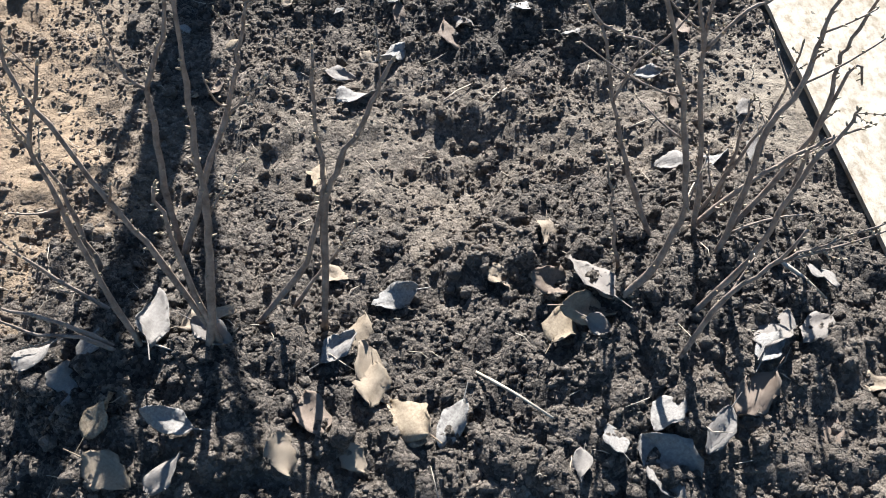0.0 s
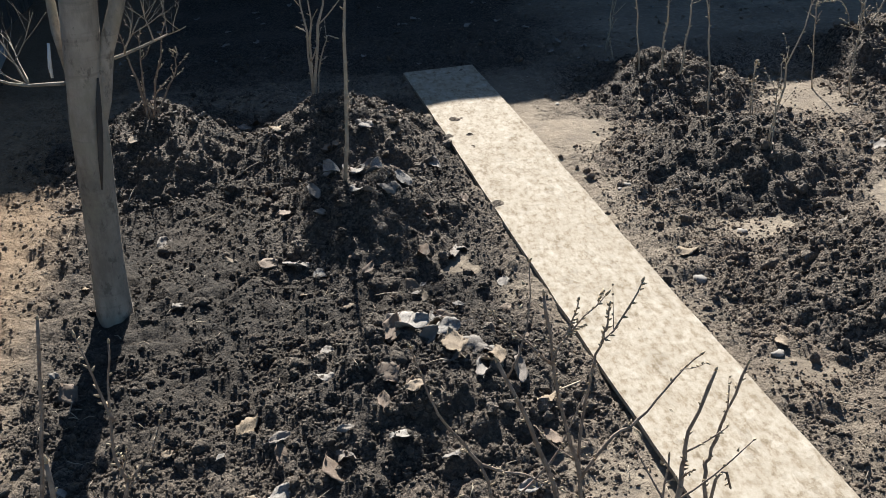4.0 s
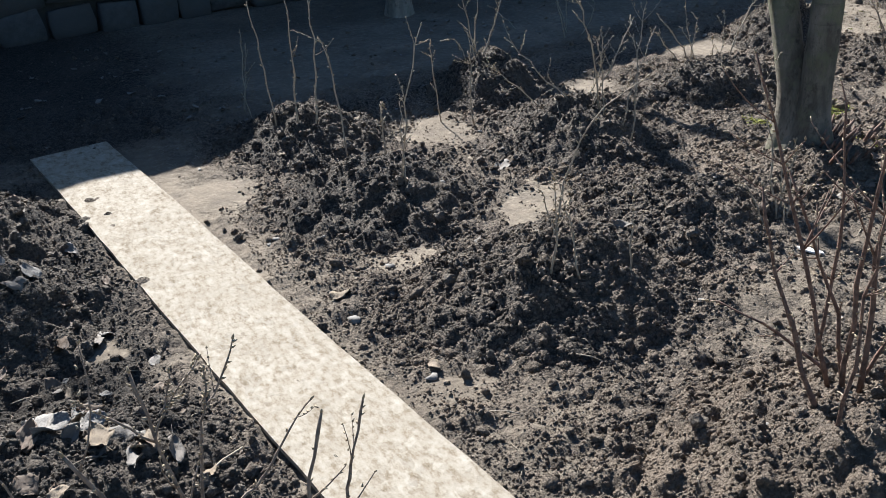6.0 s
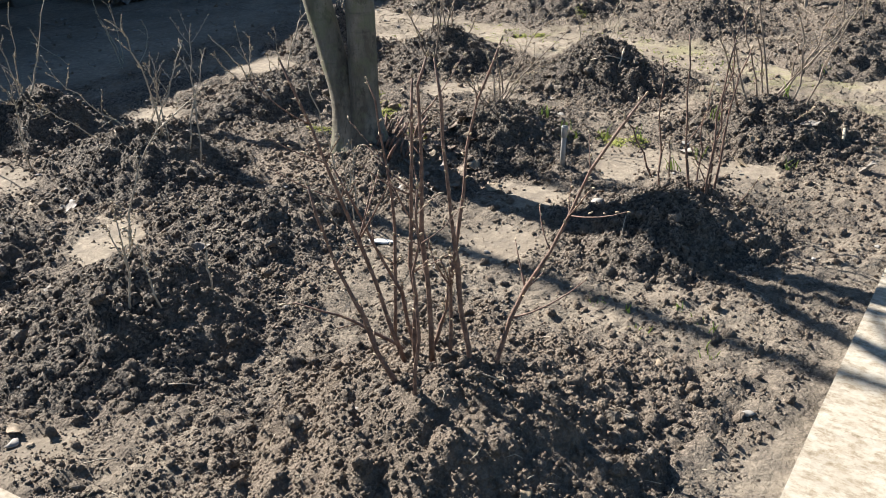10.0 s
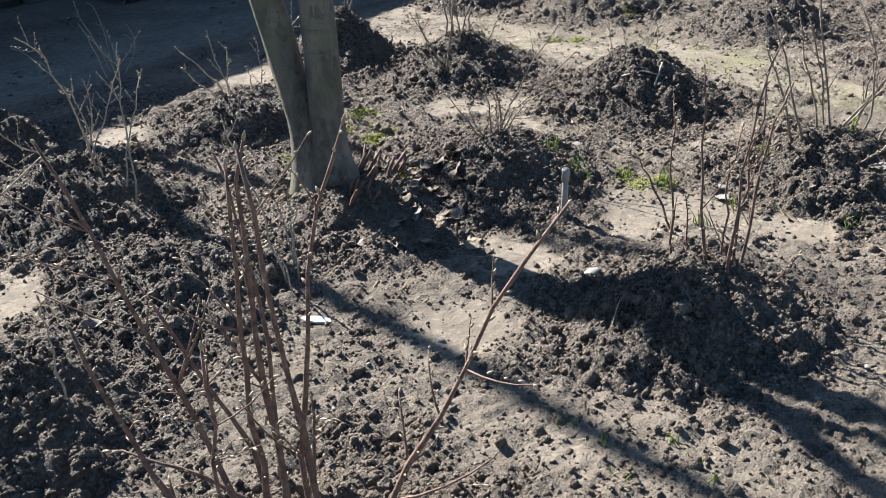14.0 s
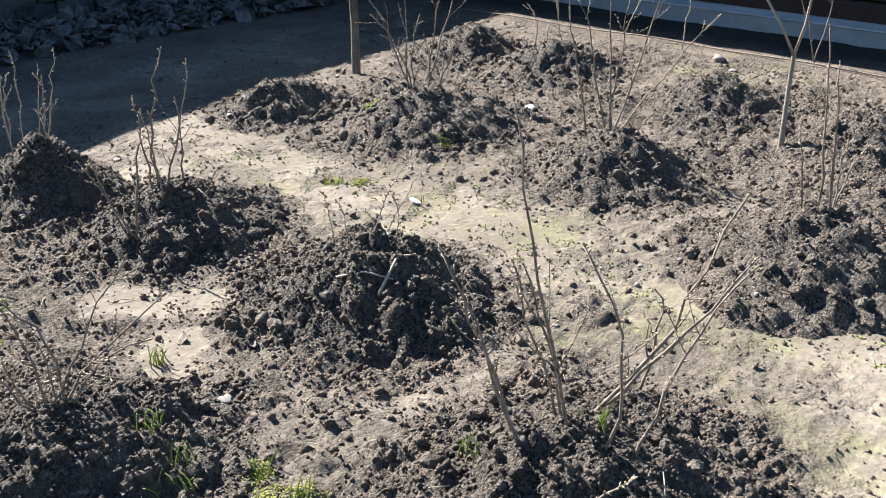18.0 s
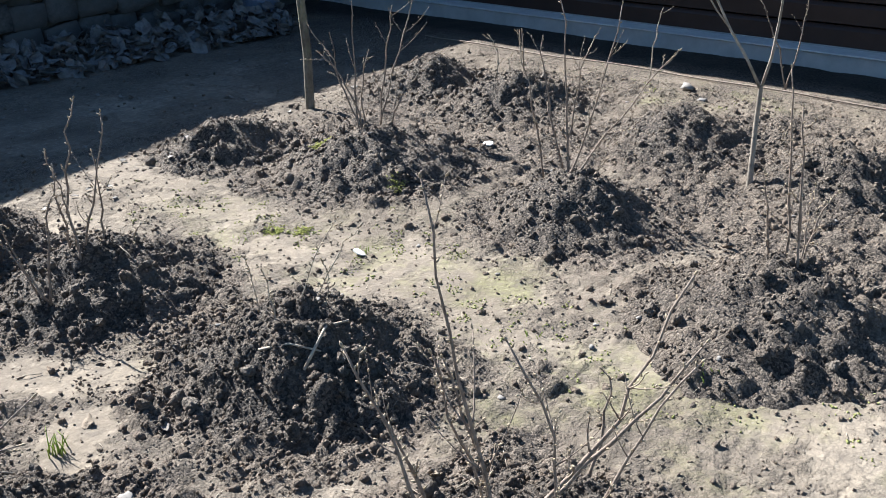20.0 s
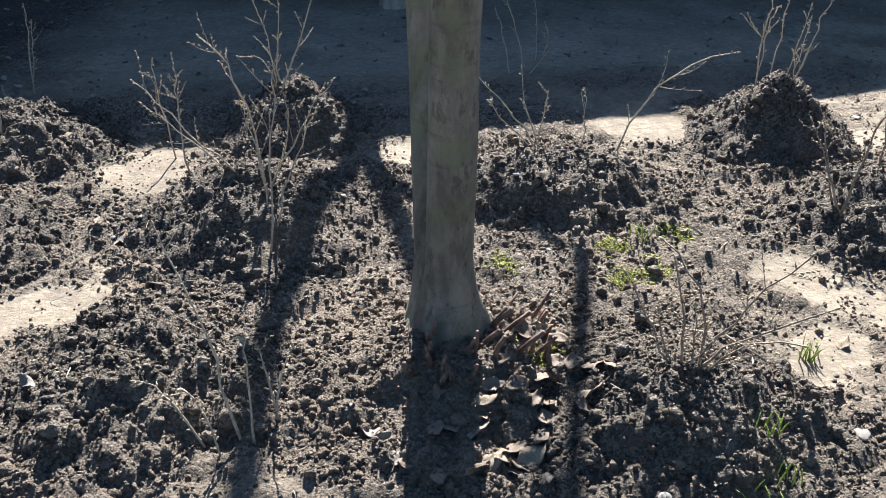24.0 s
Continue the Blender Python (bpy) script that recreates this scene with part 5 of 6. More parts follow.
SHOOTS_M1 = [
    ((1.68, 4.25, 0.22), (1.65, 4.26, 0.47), (1.62, 4.27, 0.7)),
    ((1.77, 4.17, 0.22), (1.77, 4.17, 0.45), (1.76, 4.17, 0.73)),
    ((1.84, 4.14, 0.22), (1.87, 4.13, 0.45), (1.86, 4.13, 0.73)),
    ((1.88, 3.85, 0.22), (1.84, 3.86, 0.44), (1.8, 3.87, 0.6)),
    ((1.98, 3.64, 0.22), (1.97, 3.64, 0.28), (1.98, 3.64, 0.33)),
]
SHOOTS_M2 = [
    ((1.89, 3.27, 0.2), (1.91, 3.25, 0.44), (1.97, 3.21, 0.75)),
    ((1.88, 3.23, 0.2), (1.88, 3.24, 0.36), (1.89, 3.23, 0.52)),
    ((1.96, 3.59, 0.2), (1.95, 3.6, 0.28), (1.96, 3.6, 0.35)),
]
SHOOTS_M3 = [
    ((1.91, 2.23, 0.22), (1.92, 2.22, 0.37), (1.91, 2.22, 0.48)),
    ((2.11, 2.48, 0.22), (2.16, 2.45, 0.49), (2.33, 2.33, 0.7)),
    ((1.98, 2.17, 0.22), (1.95, 2.19, 0.35), (1.93, 2.21, 0.42)),
    ((2.16, 2.15, 0.22), (2.16, 2.15, 0.32), (2.16, 2.15, 0.42)),
    ((2.0, 2.34, 0.22), (1.98, 2.36, 0.32), (1.96, 2.37, 0.38)),
    ((2.13, 2.53, 0.22), (2.14, 2.52, 0.28), (2.11, 2.54, 0.37)),
]
SHOOTS_H = [
    ((4.16, 2.44, 0.15), (4.15, 2.44, 0.32), (4.12, 2.48, 0.47)),
    ((4.19, 2.43, 0.15), (4.19, 2.43, 0.37), (4.1, 2.53, 0.5)),
    ((4.16, 2.44, 0.15), (4.24, 2.36, 0.37), (4.34, 2.25, 0.61)),
    ((4.15, 2.45, 0.15), (4.08, 2.52, 0.29), (4.03, 2.57, 0.38)),
    ((4.2, 2.42, 0.15), (4.24, 2.38, 0.27), (4.4, 2.21, 0.5)),
    ((4.17, 2.43, 0.15), (4.18, 2.42, 0.26), (4.17, 2.43, 0.37)),
    ((4.22, 2.43, 0.15), (4.27, 2.37, 0.28), (4.37, 2.26, 0.37)),
    ((4.16, 2.44, 0.15), (4.12, 2.48, 0.23), (4.1, 2.5, 0.32)),
]
SHOOTS_G = [
    ((5.39, 2.53, 0.22), (5.44, 2.49, 0.4), (5.49, 2.43, 0.53)),
    ((5.47, 2.53, 0.22), (5.52, 2.49, 0.36), (5.58, 2.43, 0.47)),
    ((5.31, 2.63, 0.22), (5.3, 2.64, 0.34), (5.29, 2.65, 0.4)),
    ((5.3, 2.54, 0.22), (5.3, 2.55, 0.31), (5.28, 2.57, 0.4)),
    ((5.47, 2.49, 0.22), (5.48, 2.48, 0.3), (5.47, 2.49, 0.37)),
]
SHOOTS_FAR2 = [
    ((7.0, 3.92, 0.16), (6.93, 3.99, 0.48), (6.83, 4.1, 0.74)),
    ((6.99, 3.93, 0.16), (6.98, 3.94, 0.5), (6.98, 3.93, 0.9)),
    ((7.13, 3.92, 0.16), (7.16, 3.89, 0.54), (7.19, 3.86, 0.8)),
    ((7.13, 3.84, 0.16), (7.18, 3.77, 0.4), (7.32, 3.63, 0.57)),
    ((7.04, 3.94, 0.16), (7.04, 3.95, 0.37), (7.07, 3.92, 0.59)),
    ((7.13, 3.92, 0.16), (7.2, 3.84, 0.57), (7.28, 3.76, 0.9)),
    ((7.0, 3.92, 0.16), (6.95, 3.97, 0.42), (6.86, 4.07, 0.6)),
]
SHOOTS_FAR3 = [
    ((7.13, 2.84, 0.16), (7.09, 2.89, 0.47), (7.06, 2.93, 0.8)),
    ((7.1, 2.69, 0.16), (7.09, 2.7, 0.55), (7.06, 2.73, 0.96)),
    ((7.11, 2.68, 0.16), (7.18, 2.61, 0.5), (7.24, 2.54, 0.93)),
    ((7.12, 2.66, 0.16), (7.24, 2.53, 0.44), (7.41, 2.35, 0.73)),
    ((7.08, 2.57, 0.16), (7.11, 2.54, 0.23), (7.14, 2.51, 0.28)),
    ((7.12, 2.72, 0.16), (7.07, 2.79, 0.52), (7.05, 2.81, 0.79)),
    ((7.1, 2.69, 0.16), (7.11, 2.68, 0.5), (7.16, 2.62, 0.79)),
]
SHOOTS_FAR6 = [
    ((6.78, 1.59, 0.16), (6.76, 1.61, 0.34), (6.74, 1.63, 0.51)),
    ((6.71, 1.49, 0.16), (6.69, 1.52, 0.54), (6.66, 1.55, 0.9)),
    ((6.71, 1.46, 0.16), (6.69, 1.47, 0.45), (6.67, 1.5, 0.78)),
    ((6.78, 1.48, 0.16), (6.79, 1.48, 0.32), (6.79, 1.47, 0.49)),
    ((9.78, 2.83, 0.16), (9.7, 2.91, 0.36), (9.62, 3.0, 0.61)),
    ((9.78, 2.83, 0.16), (9.82, 2.78, 0.4), (9.83, 2.77, 0.64)),
    ((6.95, 1.55, 0.16), (6.98, 1.51, 0.29), (7.02, 1.47, 0.4)),
]
SHOOTS_FAR4 = [
    ((8.46, 4.23, 0.12), (8.48, 4.2, 0.27), (8.44, 4.25, 0.42)),
    ((8.65, 4.1, 0.12), (8.62, 4.13, 0.29), (8.62, 4.14, 0.43)),
    ((9.52, 3.69, 0.12), (9.53, 3.67, 0.31), (9.56, 3.65, 0.49)),
    ((8.53, 4.13, 0.12), (8.52, 4.14, 0.23), (8.53, 4.13, 0.3)),
]
SHOOTS_L2 = [
    ((0.15, 3.97, 0.28), (0.14, 3.97, 0.58), (0.09, 3.98, 0.85)),
    ((0.16, 3.96, 0.28), (0.22, 3.95, 0.6), (0.26, 3.94, 0.88)),
    ((0.25, 3.09, 0.28), (0.29, 3.08, 0.7), (0.29, 3.08, 1.02)),
    ((0.17, 4.23, 0.28), (0.21, 4.22, 0.33), (0.27, 4.2, 0.38)),
    ((0.15, 4.04, 0.28), (0.16, 4.04, 0.51), (0.15, 4.04, 0.79)),
]
SHOOTS_LF = [
    ((-0.52, 3.82, 0.28), (-0.54, 3.83, 0.42), (-0.59, 3.83, 0.58)),
    ((-0.5, 3.83, 0.28), (-0.45, 3.83, 0.41), (-0.39, 3.83, 0.59)),
    ((-0.5, 3.82, 0.28), (-0.51, 3.82, 0.4), (-0.49, 3.82, 0.56)),
    ((-0.48, 3.8, 0.28), (-0.39, 3.8, 0.38), (-0.36, 3.8, 0.49)),
]
SHOOTS_K = [
    ((3.04, 2.39, 0.1), (2.98, 2.4, 0.33), (2.9, 2.4, 0.62)),
    ((3.08, 2.37, 0.1), (3.08, 2.37, 0.23), (3.08, 2.37, 0.33)),
    ((3.0, 2.31, 0.1), (2.97, 2.31, 0.18), (2.92, 2.31, 0.23)),
    ((3.13, 2.45, 0.1), (3.15, 2.45, 0.17), (3.19, 2.45, 0.25)),
    ((2.95, 2.36, 0.1), (2.87, 2.37, 0.17), (2.81, 2.37, 0.21)),
    ((3.13, 2.45, 0.1), (3.11, 2.45, 0.19), (3.09, 2.45, 0.26)),
]

SHOOTS_Q = [
    ((4.1, 5.35, 0.02), (4.03, 5.38, 0.24), (3.98, 5.4, 0.45)),
    ((4.17, 5.46, 0.02), (4.17, 5.47, 0.23), (4.12, 5.49, 0.38)),
    ((3.88, 5.67, 0.02), (3.8, 5.71, 0.1), (3.72, 5.75, 0.16)),
    ((4.01, 5.24, 0.02), (3.97, 5.26, 0.19), (3.93, 5.28, 0.32)),
    ((4.11, 5.2, 0.02), (4.18, 5.17, 0.14), (4.17, 5.18, 0.28)),
]
SHOOTS_Y = [
    ((1.71, 4.89, 0.05), (1.73, 4.89, 0.26), (1.74, 4.89, 0.44)),
    ((1.68, 4.66, 0.05), (1.67, 4.66, 0.1), (1.65, 4.66, 0.17)),
    ((1.71, 4.89, 0.05), (1.74, 4.89, 0.23), (1.76, 4.89, 0.36)),
]

BUSHES = [
    (SHOOTS_A, "pruned leafless shrub with thick grey-brown shoots", TWIG_GREY, 0.0068, 2), (SHOOTS_B, "many-stemmed pruned shrub with grey-brown shoots", TWIG_GREY, 0.0068, 2),
    (SHOOTS_C, "tall pruned currant bush with red-brown stems", TWIG_BROWN, 0.0075, 4), (SHOOTS_R, "slim upright leafless currant bush", TWIG_BROWN, 0.0058, 3),
    (SHOOTS_D, "leafless currant bush with spreading brown shoots", TWIG_GREY, 0.0062, 4), (SHOOTS_E, "fine-twigged leafless bush on a mound", TWIG_GREY, 0.006, 5),
    (SHOOTS_F, "short upright dry shoots on a steep mound", TWIG_DRY, 0.0048, 5), (SHOOTS_J, "budding low bush with an arching shoot", TWIG_DRY, 0.0046, 4),
    (SHOOTS_M5, "budding gooseberry bush with crossing twigs", TWIG_DRY, 0.0044, 8), (SHOOTS_M4, "tall thin budding shoots on a mound", TWIG_DRY, 0.005, 5),
    (SHOOTS_M1, "four tall thin budding shoots", TWIG_DRY, 0.0055, 2), (SHOOTS_M2, "sparse thin budding shoots on a mound", TWIG_DRY, 0.0045, 3),
    (SHOOTS_M3, "sparse dry bush with one arching shoot", TWIG_DRY, 0.005, 3), (SHOOTS_H, "low fine-branched bush with dry twigs", TWIG_GREY, 0.005, 5),
    (SHOOTS_G, "tuft of thin dry stalks on a mound", TWIG_DRY, 0.004, 2), (SHOOTS_FAR2, "leafless bush with tall forked shoots", TWIG_GREY, 0.0062, 5),
    (SHOOTS_FAR3, "leafless bush with slender grey shoots", TWIG_GREY, 0.0056, 5), (SHOOTS_FAR6, "young forked shrub with tall straight stems", TWIG_GREY, 0.0064, 3),
    (SHOOTS_FAR4, "sparse thin budding shoots near the wall", TWIG_DRY, 0.006, 3), (SHOOTS_L2, "tall leafless bush with pale shoots", TWIG_DRY, 0.007, 3),
    (SHOOTS_LF, "leafless bush on a shaded mound", TWIG_GREY, 0.007, 4), (SHOOTS_Q, "thin bare twigs of a shrub in shade", TWIG_DRY, 0.005, 3), (SHOOTS_Y, "thin budding shoots on a mound edge", TWIG_DRY, 0.005, 2), (SHOOTS_K, "few bare dry stalks in dug soil", TWIG_DRY, 0.005, 2),
]
for k, (shoots, label, mat, thick, twigs) in enumerate(BUSHES):
    build_bush(label, shoots, mat, 500 + k, thick, twigs)


# ---- dry leaves ----
def leaf_mesh(seed, mat):
    """A curled dry leaf with a folded midrib and a stalk, about 1 long."""
    g = np.random.default_rng(seed)
    nu, nv = 11, 7
    curl, fold, twist, wide = g.uniform(-0.5, 0.6), g.uniform(-0.1, 0.45), g.uniform(-0.7, 0.7), g.uniform(0.24, 0.42)
    ph = g.uniform(0, 6.28, 3)
    V, F = [], []
    for i in range(nu):
        u = i / (nu - 1)
        w = wide * math.sin(math.pi * min(1, u * 0.96 + 0.02)) ** 0.7 * (1.15 - 0.35 * u)
        for j in range(nv):
            v = j / (nv - 1) * 2 - 1
            ragged = 1 + (0.16 * g.uniform(-1, 0.6) + 0.10 * math.sin(u * 11 + ph[0] + v)) * (abs(v) == 1)
            z = fold * abs(v) * w * 0.8 + curl * (u - 0.5) ** 2 * 0.6 + twist * v * (u - 0.5) * 0.4 + 0.018 * g.normal() + 0.25 * curl * v * v * w + 0.05 * math.sin(u * 7 + ph[1]) * v + 0.035 * math.sin(u * 5 + v * 4 + ph[2])
            V.append((u - 0.5, v * w * ragged, z))
    for i in range(nu - 1):
        for j in range(nv - 1):
            a = i * nv + j
            F.append((a, a + 1, a + nv + 1, a + nv))
    n = len(V)
    V = np.array(V)
    V[:, 2] -= V[:, 2].min()
    F = np.array(F)
    back = V.copy()
    back[:, 2] -= 0.012
    both = np.concatenate([V, back])
    rim = [i * nv for i in range(nu)] + [(nu - 1) * nv + j for j in range(1, nv)] + [i * nv + nv - 1 for i in range(nu - 2, -1, -1)] + [j for j in range(nv - 2, 0, -1)]
    side = [(a, b, b + n, a + n) for a, b in zip(rim, rim[1:] + rim[:1])]
    m = V[nv // 2]
    sv, sf, base = [], [], len(both)
    for k, (dx, r) in enumerate(((0.02, 0.014), (-0.15, 0.012), (-0.32, 0.010))):
        for q in range(4):
            an = q * math.pi / 2
            sv.append((m[0] + dx, m[1] + r * math.cos(an) + 0.05 * k * twist, m[2] + r * math.sin(an) + 0.02 * k))
    for k in range(2):
        for q in range(4):
            sf.append((base + k * 4 + q, base + k * 4 + (q + 1) % 4, base + k * 4 + 4 + (q + 1) % 4, base + k * 4 + 4 + q))
    return mesh_from("dry_leaf", np.concatenate([both, np.array(sv)]), np.concatenate([F, F[:, ::-1] + n, np.array(side), np.array(sf)]), mat)


LEAF_KINDS = {1: ([leaf_mesh(k, LEAF_GREY) for k in range(8)], "curled pale grey dry leaf on dark soil"), 2: ([leaf_mesh(20 + k, LEAF_TAN) for k in range(8)], "curled tan dry leaf on dark soil"), 3: ([leaf_mesh(40 + k, LEAF_BROWN) for k in range(8)], "curled dark brown dry leaf on dark soil")}


def lay_leaf(x, y, colour, size, g):
    shapes, label = LEAF_KINDS[colour]
    ob = tagged(new("dry_leaf", shapes[int(g.integers(0, 8))]), label, "leaf", "dry leaves on the soil")
    ob.matrix_world = pose(x, y, surface(x, y) + 0.004, g.normal(0, 16), g.normal(0, 16), g.uniform(0, 360)) @ Matrix.Diagonal((size, size, size, 1))


LG = np.random.default_rng(77)
NEAR_LEAVES = [(-0.47, 0.79, 1), (-0.38, 0.73, 2), (-0.27, 0.72, 1), (-0.36, 0.64, 2), (-0.25, 0.63, 1), (0.05, 0.82, 2), (0.12, 0.74, 2), (0.19, 0.77, 1), (-0.04, 0.75, 3), (0.03, 0.69, 2), (-0.05, 1.08, 2), (-0.22, 0.88, 1), (0.02, 1.73, 1), (-0.05, 1.6, 1), (-0.1, 1.68, 1), (0.36, 1.04, 3), (0.35, 1.15, 2), (0.73, 1.42, 1), (0.82, 1.58, 1), (0.82, 1.45, 1), (0.86, 1.07, 1), (0.73, 0.89, 1), (0.7, 0.81, 3), (0.63, 0.74, 1), (0.54, 0.67, 1), (0.55, 0.77, 1), (0.93, 0.87, 2), (0.41, 0.69, 1), (0.16, 1.8, 3), (0.27, 1.07, 2), (0.07, 1.03, 1)]
NEAR_LEAVES_MORE = [(-0.12, 1.37, 2), (0.46, 0.73, 1), (0.83, 0.78, 3), (-0.52, 0.83, 1), (0.38, 0.95, 2), (0.45, 0.93, 1), (0.02, 0.94, 2), (0.64, 1.4, 1), (0.83, 0.95, 1), (-0.01, 0.89, 1), (-0.44, 0.87, 1), (-0.08, 0.66, 2)]
BED_LEAVES = [(0.18, 3.25, 1), (0.26, 3.24, 1), (0.33, 3.24, 1), (0.3, 3.0, 1), (0.59, 2.82, 1), (0.45, 2.27, 2), (0.52, 2.18, 2), (0.58, 2.08, 2), (0.15, 2.1, 1), (0.03, 1.92, 1), (0.49, 2.78, 3), (0.05, 2.83, 1), (0.19, 1.83, 1), (0.13, 3.37, 1), (0.48, 3.72, 1), (0.35, 3.62, 1), (0.62, 3.53, 1), (-0.32, 3.95, 1), (-0.16, 4.0, 1), (0.34, 2.24, 3), (0.36, 2.0, 3), (0.5, 2.34, 3), (0.72, 1.96, 2), (0.7, 1.83, 3), (-1.11, 3.33, 2)]
MOUND_LEAVES = [(4.7, 1.35, 2), (4.51, 1.33, 2), (3.92, 2.41, 2), (4.52, 1.6, 1), (3.64, 2.24, 3), (3.7, 2.28, 2), (3.63, 2.08, 2), (3.74, 2.26, 3), (3.83, 2.55, 3), (4.71, 0.83, 1), (4.9, 1.16, 1)]
TREE_LEAVES = [(3.67, 2.27, 2), (3.94, 2.43, 2), (3.77, 2.29, 2), (3.73, 2.31, 3), (3.69, 2.49, 3), (3.68, 2.11, 2), (3.65, 2.37, 1), (3.37, 2.39, 1), (3.44, 2.29, 1), (3.97, 3.67, 2), (2.46, 2.57, 1), (2.66, 3.13, 1), (2.47, 3.45, 1), (3.79, 2.72, 3), (3.85, 2.75, 2), (3.72, 2.56, 3)]
for x, y, colour in ((0.04, 0.85, 2), (0.12, 0.77, 2), (0.43, 1.02, 1), (0.75, 0.93, 1), (0.55, 0.71, 1), (-0.24, 0.92, 2), (0.42, 0.97, 2), (-0.33, 0.90, 1)):
    lay_leaf(x, y, colour, LG.uniform(0.10, 0.125), LG)
for x, y, colour in NEAR_LEAVES + NEAR_LEAVES_MORE:
    lay_leaf(x, y, colour, LG.uniform(0.06, 0.10), LG)
for x, y, colour in BED_LEAVES + MOUND_LEAVES + TREE_LEAVES:
    lay_leaf(x, y, colour, LG.uniform(0.06, 0.10), LG)
for x, y, colour in ((0.40, 2.24, 1), (0.44, 2.20, 1), (0.49, 2.24, 1), (0.50, 2.13, 2), (0.55, 2.16, 1), (0.56, 2.03, 1), (0.61, 2.10, 2), (0.47, 2.31, 1), (0.38, 2.31, 1), (0.66, 2.06, 1),
                     (0.21, 3.20, 1), (0.30, 3.16, 1), (0.36, 3.19, 1), (0.40, 3.05, 1), (0.45, 3.12, 1), (0.14, 3.08, 1), (0.62, 2.86, 1), (0.52, 2.92, 3)):
    lay_leaf(x, y, colour, LG.uniform(0.07, 0.11), LG)
for _ in range(34):
    a, r = LG.uniform(-2.4, 0.9), LG.uniform(0.12, 0.42)
    lay_leaf(3.62 + math.cos(a) * r, 2.66 + math.sin(a) * r * 1.2, int(LG.choice([2, 3, 3, 3, 3, 3])), LG.uniform(0.04, 0.075), LG)
lay_leaf(1.385, 2.74, 2, 0.08, LG)
lay_leaf(1.45, 2.15, 2, 0.06, LG)
for _ in range(70):
    x, y = LG.uniform(-0.7, 0.75), LG.uniform(1.5, 4.1)
    lay_leaf(x, y, int(LG.choice([1, 1, 2, 3, 3])), LG.uniform(0.03, 0.075), LG)
for _ in range(50):
    x, y = LG.uniform(1.4, 5.5), LG.uniform(0.6, 4.4)
    lay_leaf(x, y, int(LG.choice([1, 2, 2, 3])), LG.uniform(0.02, 0.055), LG)

# leaf litter heaped in the shade by the wall
LV, LF = [], []
base_me = [np.array([v.co[:] for v in LEAF_KINDS[3][0][k].vertices])[:77] for k in range(8)]
quad = np.array([(i * 7 + j, i * 7 + j + 1, i * 7 + j + 8, i * 7 + j + 7) for i in range(0, 10) for j in range(0, 6)])
for k in range(700):
    a = LG.uniform(0, 1)
    x, y = 5.2 + 4.2 * LG.uniform(0, 1), 7.0 + abs(LG.normal(0, 0.45)) + 0.12 * a
    s, an = LG.uniform(0.09, 0.17), LG.uniform(0, 6.28)
    m = np.array(pose(0, 0, 0, LG.normal(0, 30), LG.normal(0, 30), math.degrees(an)).to_3x3())
    LV.append(base_me[k % 8] @ m.T * s + np.array([x, y, 0.02 + 0.16 * max(0, min(1, (y - 7.0) / 0.5)) * LG.uniform(0.3, 1)]))
    LF.append(quad + 77 * k)
tagged(new("leaf_litter", mesh_from("leaf_litter", np.concatenate(LV), np.concatenate(LF), LITTER)), "heap of brown leaf litter in deep shade", "leaf litter", kind="stuff")

SV, SF = [], []
fx, fy = LG.uniform(-1.0, 9.5, 260), LG.uniform(4.6, 7.0, 260)
fz = surfaces(fx, fy)
for k in range(260):
    x, y, s = fx[k], fy[k], LG.uniform(0.02, 0.055)
    m = np.array(pose(0, 0, 0, LG.normal(0, 8), LG.normal(0, 8), LG.uniform(0, 360)).to_3x3())
    SV.append(base_me[k % 8] @ m.T * s + np.array([x, y, fz[k] + 0.006]))
    SF.append(quad + 77 * k)
tagged(new("leaf_scraps", mesh_from("leaf_scraps", np.concatenate(SV), np.concatenate(SF), LEAF_GREY)), "grey leaf scraps strewn over the shaded path", "leaf litter", kind="stuff")


# ---- greenery ----
def grass_tuft(x, y, blades, height, g):
    t = Tubes()
    for _ in range(blades):
        a, lean = g.uniform(0, 6.28), g.uniform(0.1, 0.5) * height
        b = Vector((g.normal(0, 0.02), g.normal(0, 0.02), -0.01))
        h = height * g.uniform(0.45, 1.0)
        p = curve_points(b, b + Vector((math.cos(a) * lean * 0.3, math.sin(a) * lean * 0.3, h * 0.55)), b + Vector((math.cos(a) * lean, math.sin(a) * lean, h)), 5)
        t.add(p, [0.0020, 0.0026, 0.0022, 0.0016, 0.0004], 3)
    ob = tagged(new("grass_tuft", t.mesh("grass_tuft", GRASS)), "small tuft of fresh green grass blades", "grass", "grass tufts in the bed", "stuff")
    ob.location = (x, y, surface(x, y))


def moss_patch(x, y, r, g):
    n = int(200 + 4000 * r)
    px, py = g.normal(0, r * 0.5, n), g.normal(0, r * 0.5, n)
    z = surfaces(x + px[:60], y + py[:60])
    z = np.resize(z, n)
    s = g.uniform(0.0018, 0.0046, n)
    px, py = np.resize(px[:60], n) + g.normal(0, 0.008, n), np.resize(py[:60], n) + g.normal(0, 0.008, n)
    tagged(new("moss_patch", scatter_crumbs("moss_patch", x + px, y + py, z + s * 0.5, s, MOSS, g, "fine")), "low yellow-green moss and sprouting weeds", "moss", "moss patches on the ground", "stuff")


TUFTS = [(4.29, 3.41), (4.63, 2.72), (4.36, 2.17), (4.34, 2.27), (4.64, 2.72), (4.31, 2.1), (4.51, 2.02), (4.51, 1.85), (4.89, 1.61), (5.07, 1.35), (4.55, 1.13), (4.27, 1.56), (4.49, 1.53)]
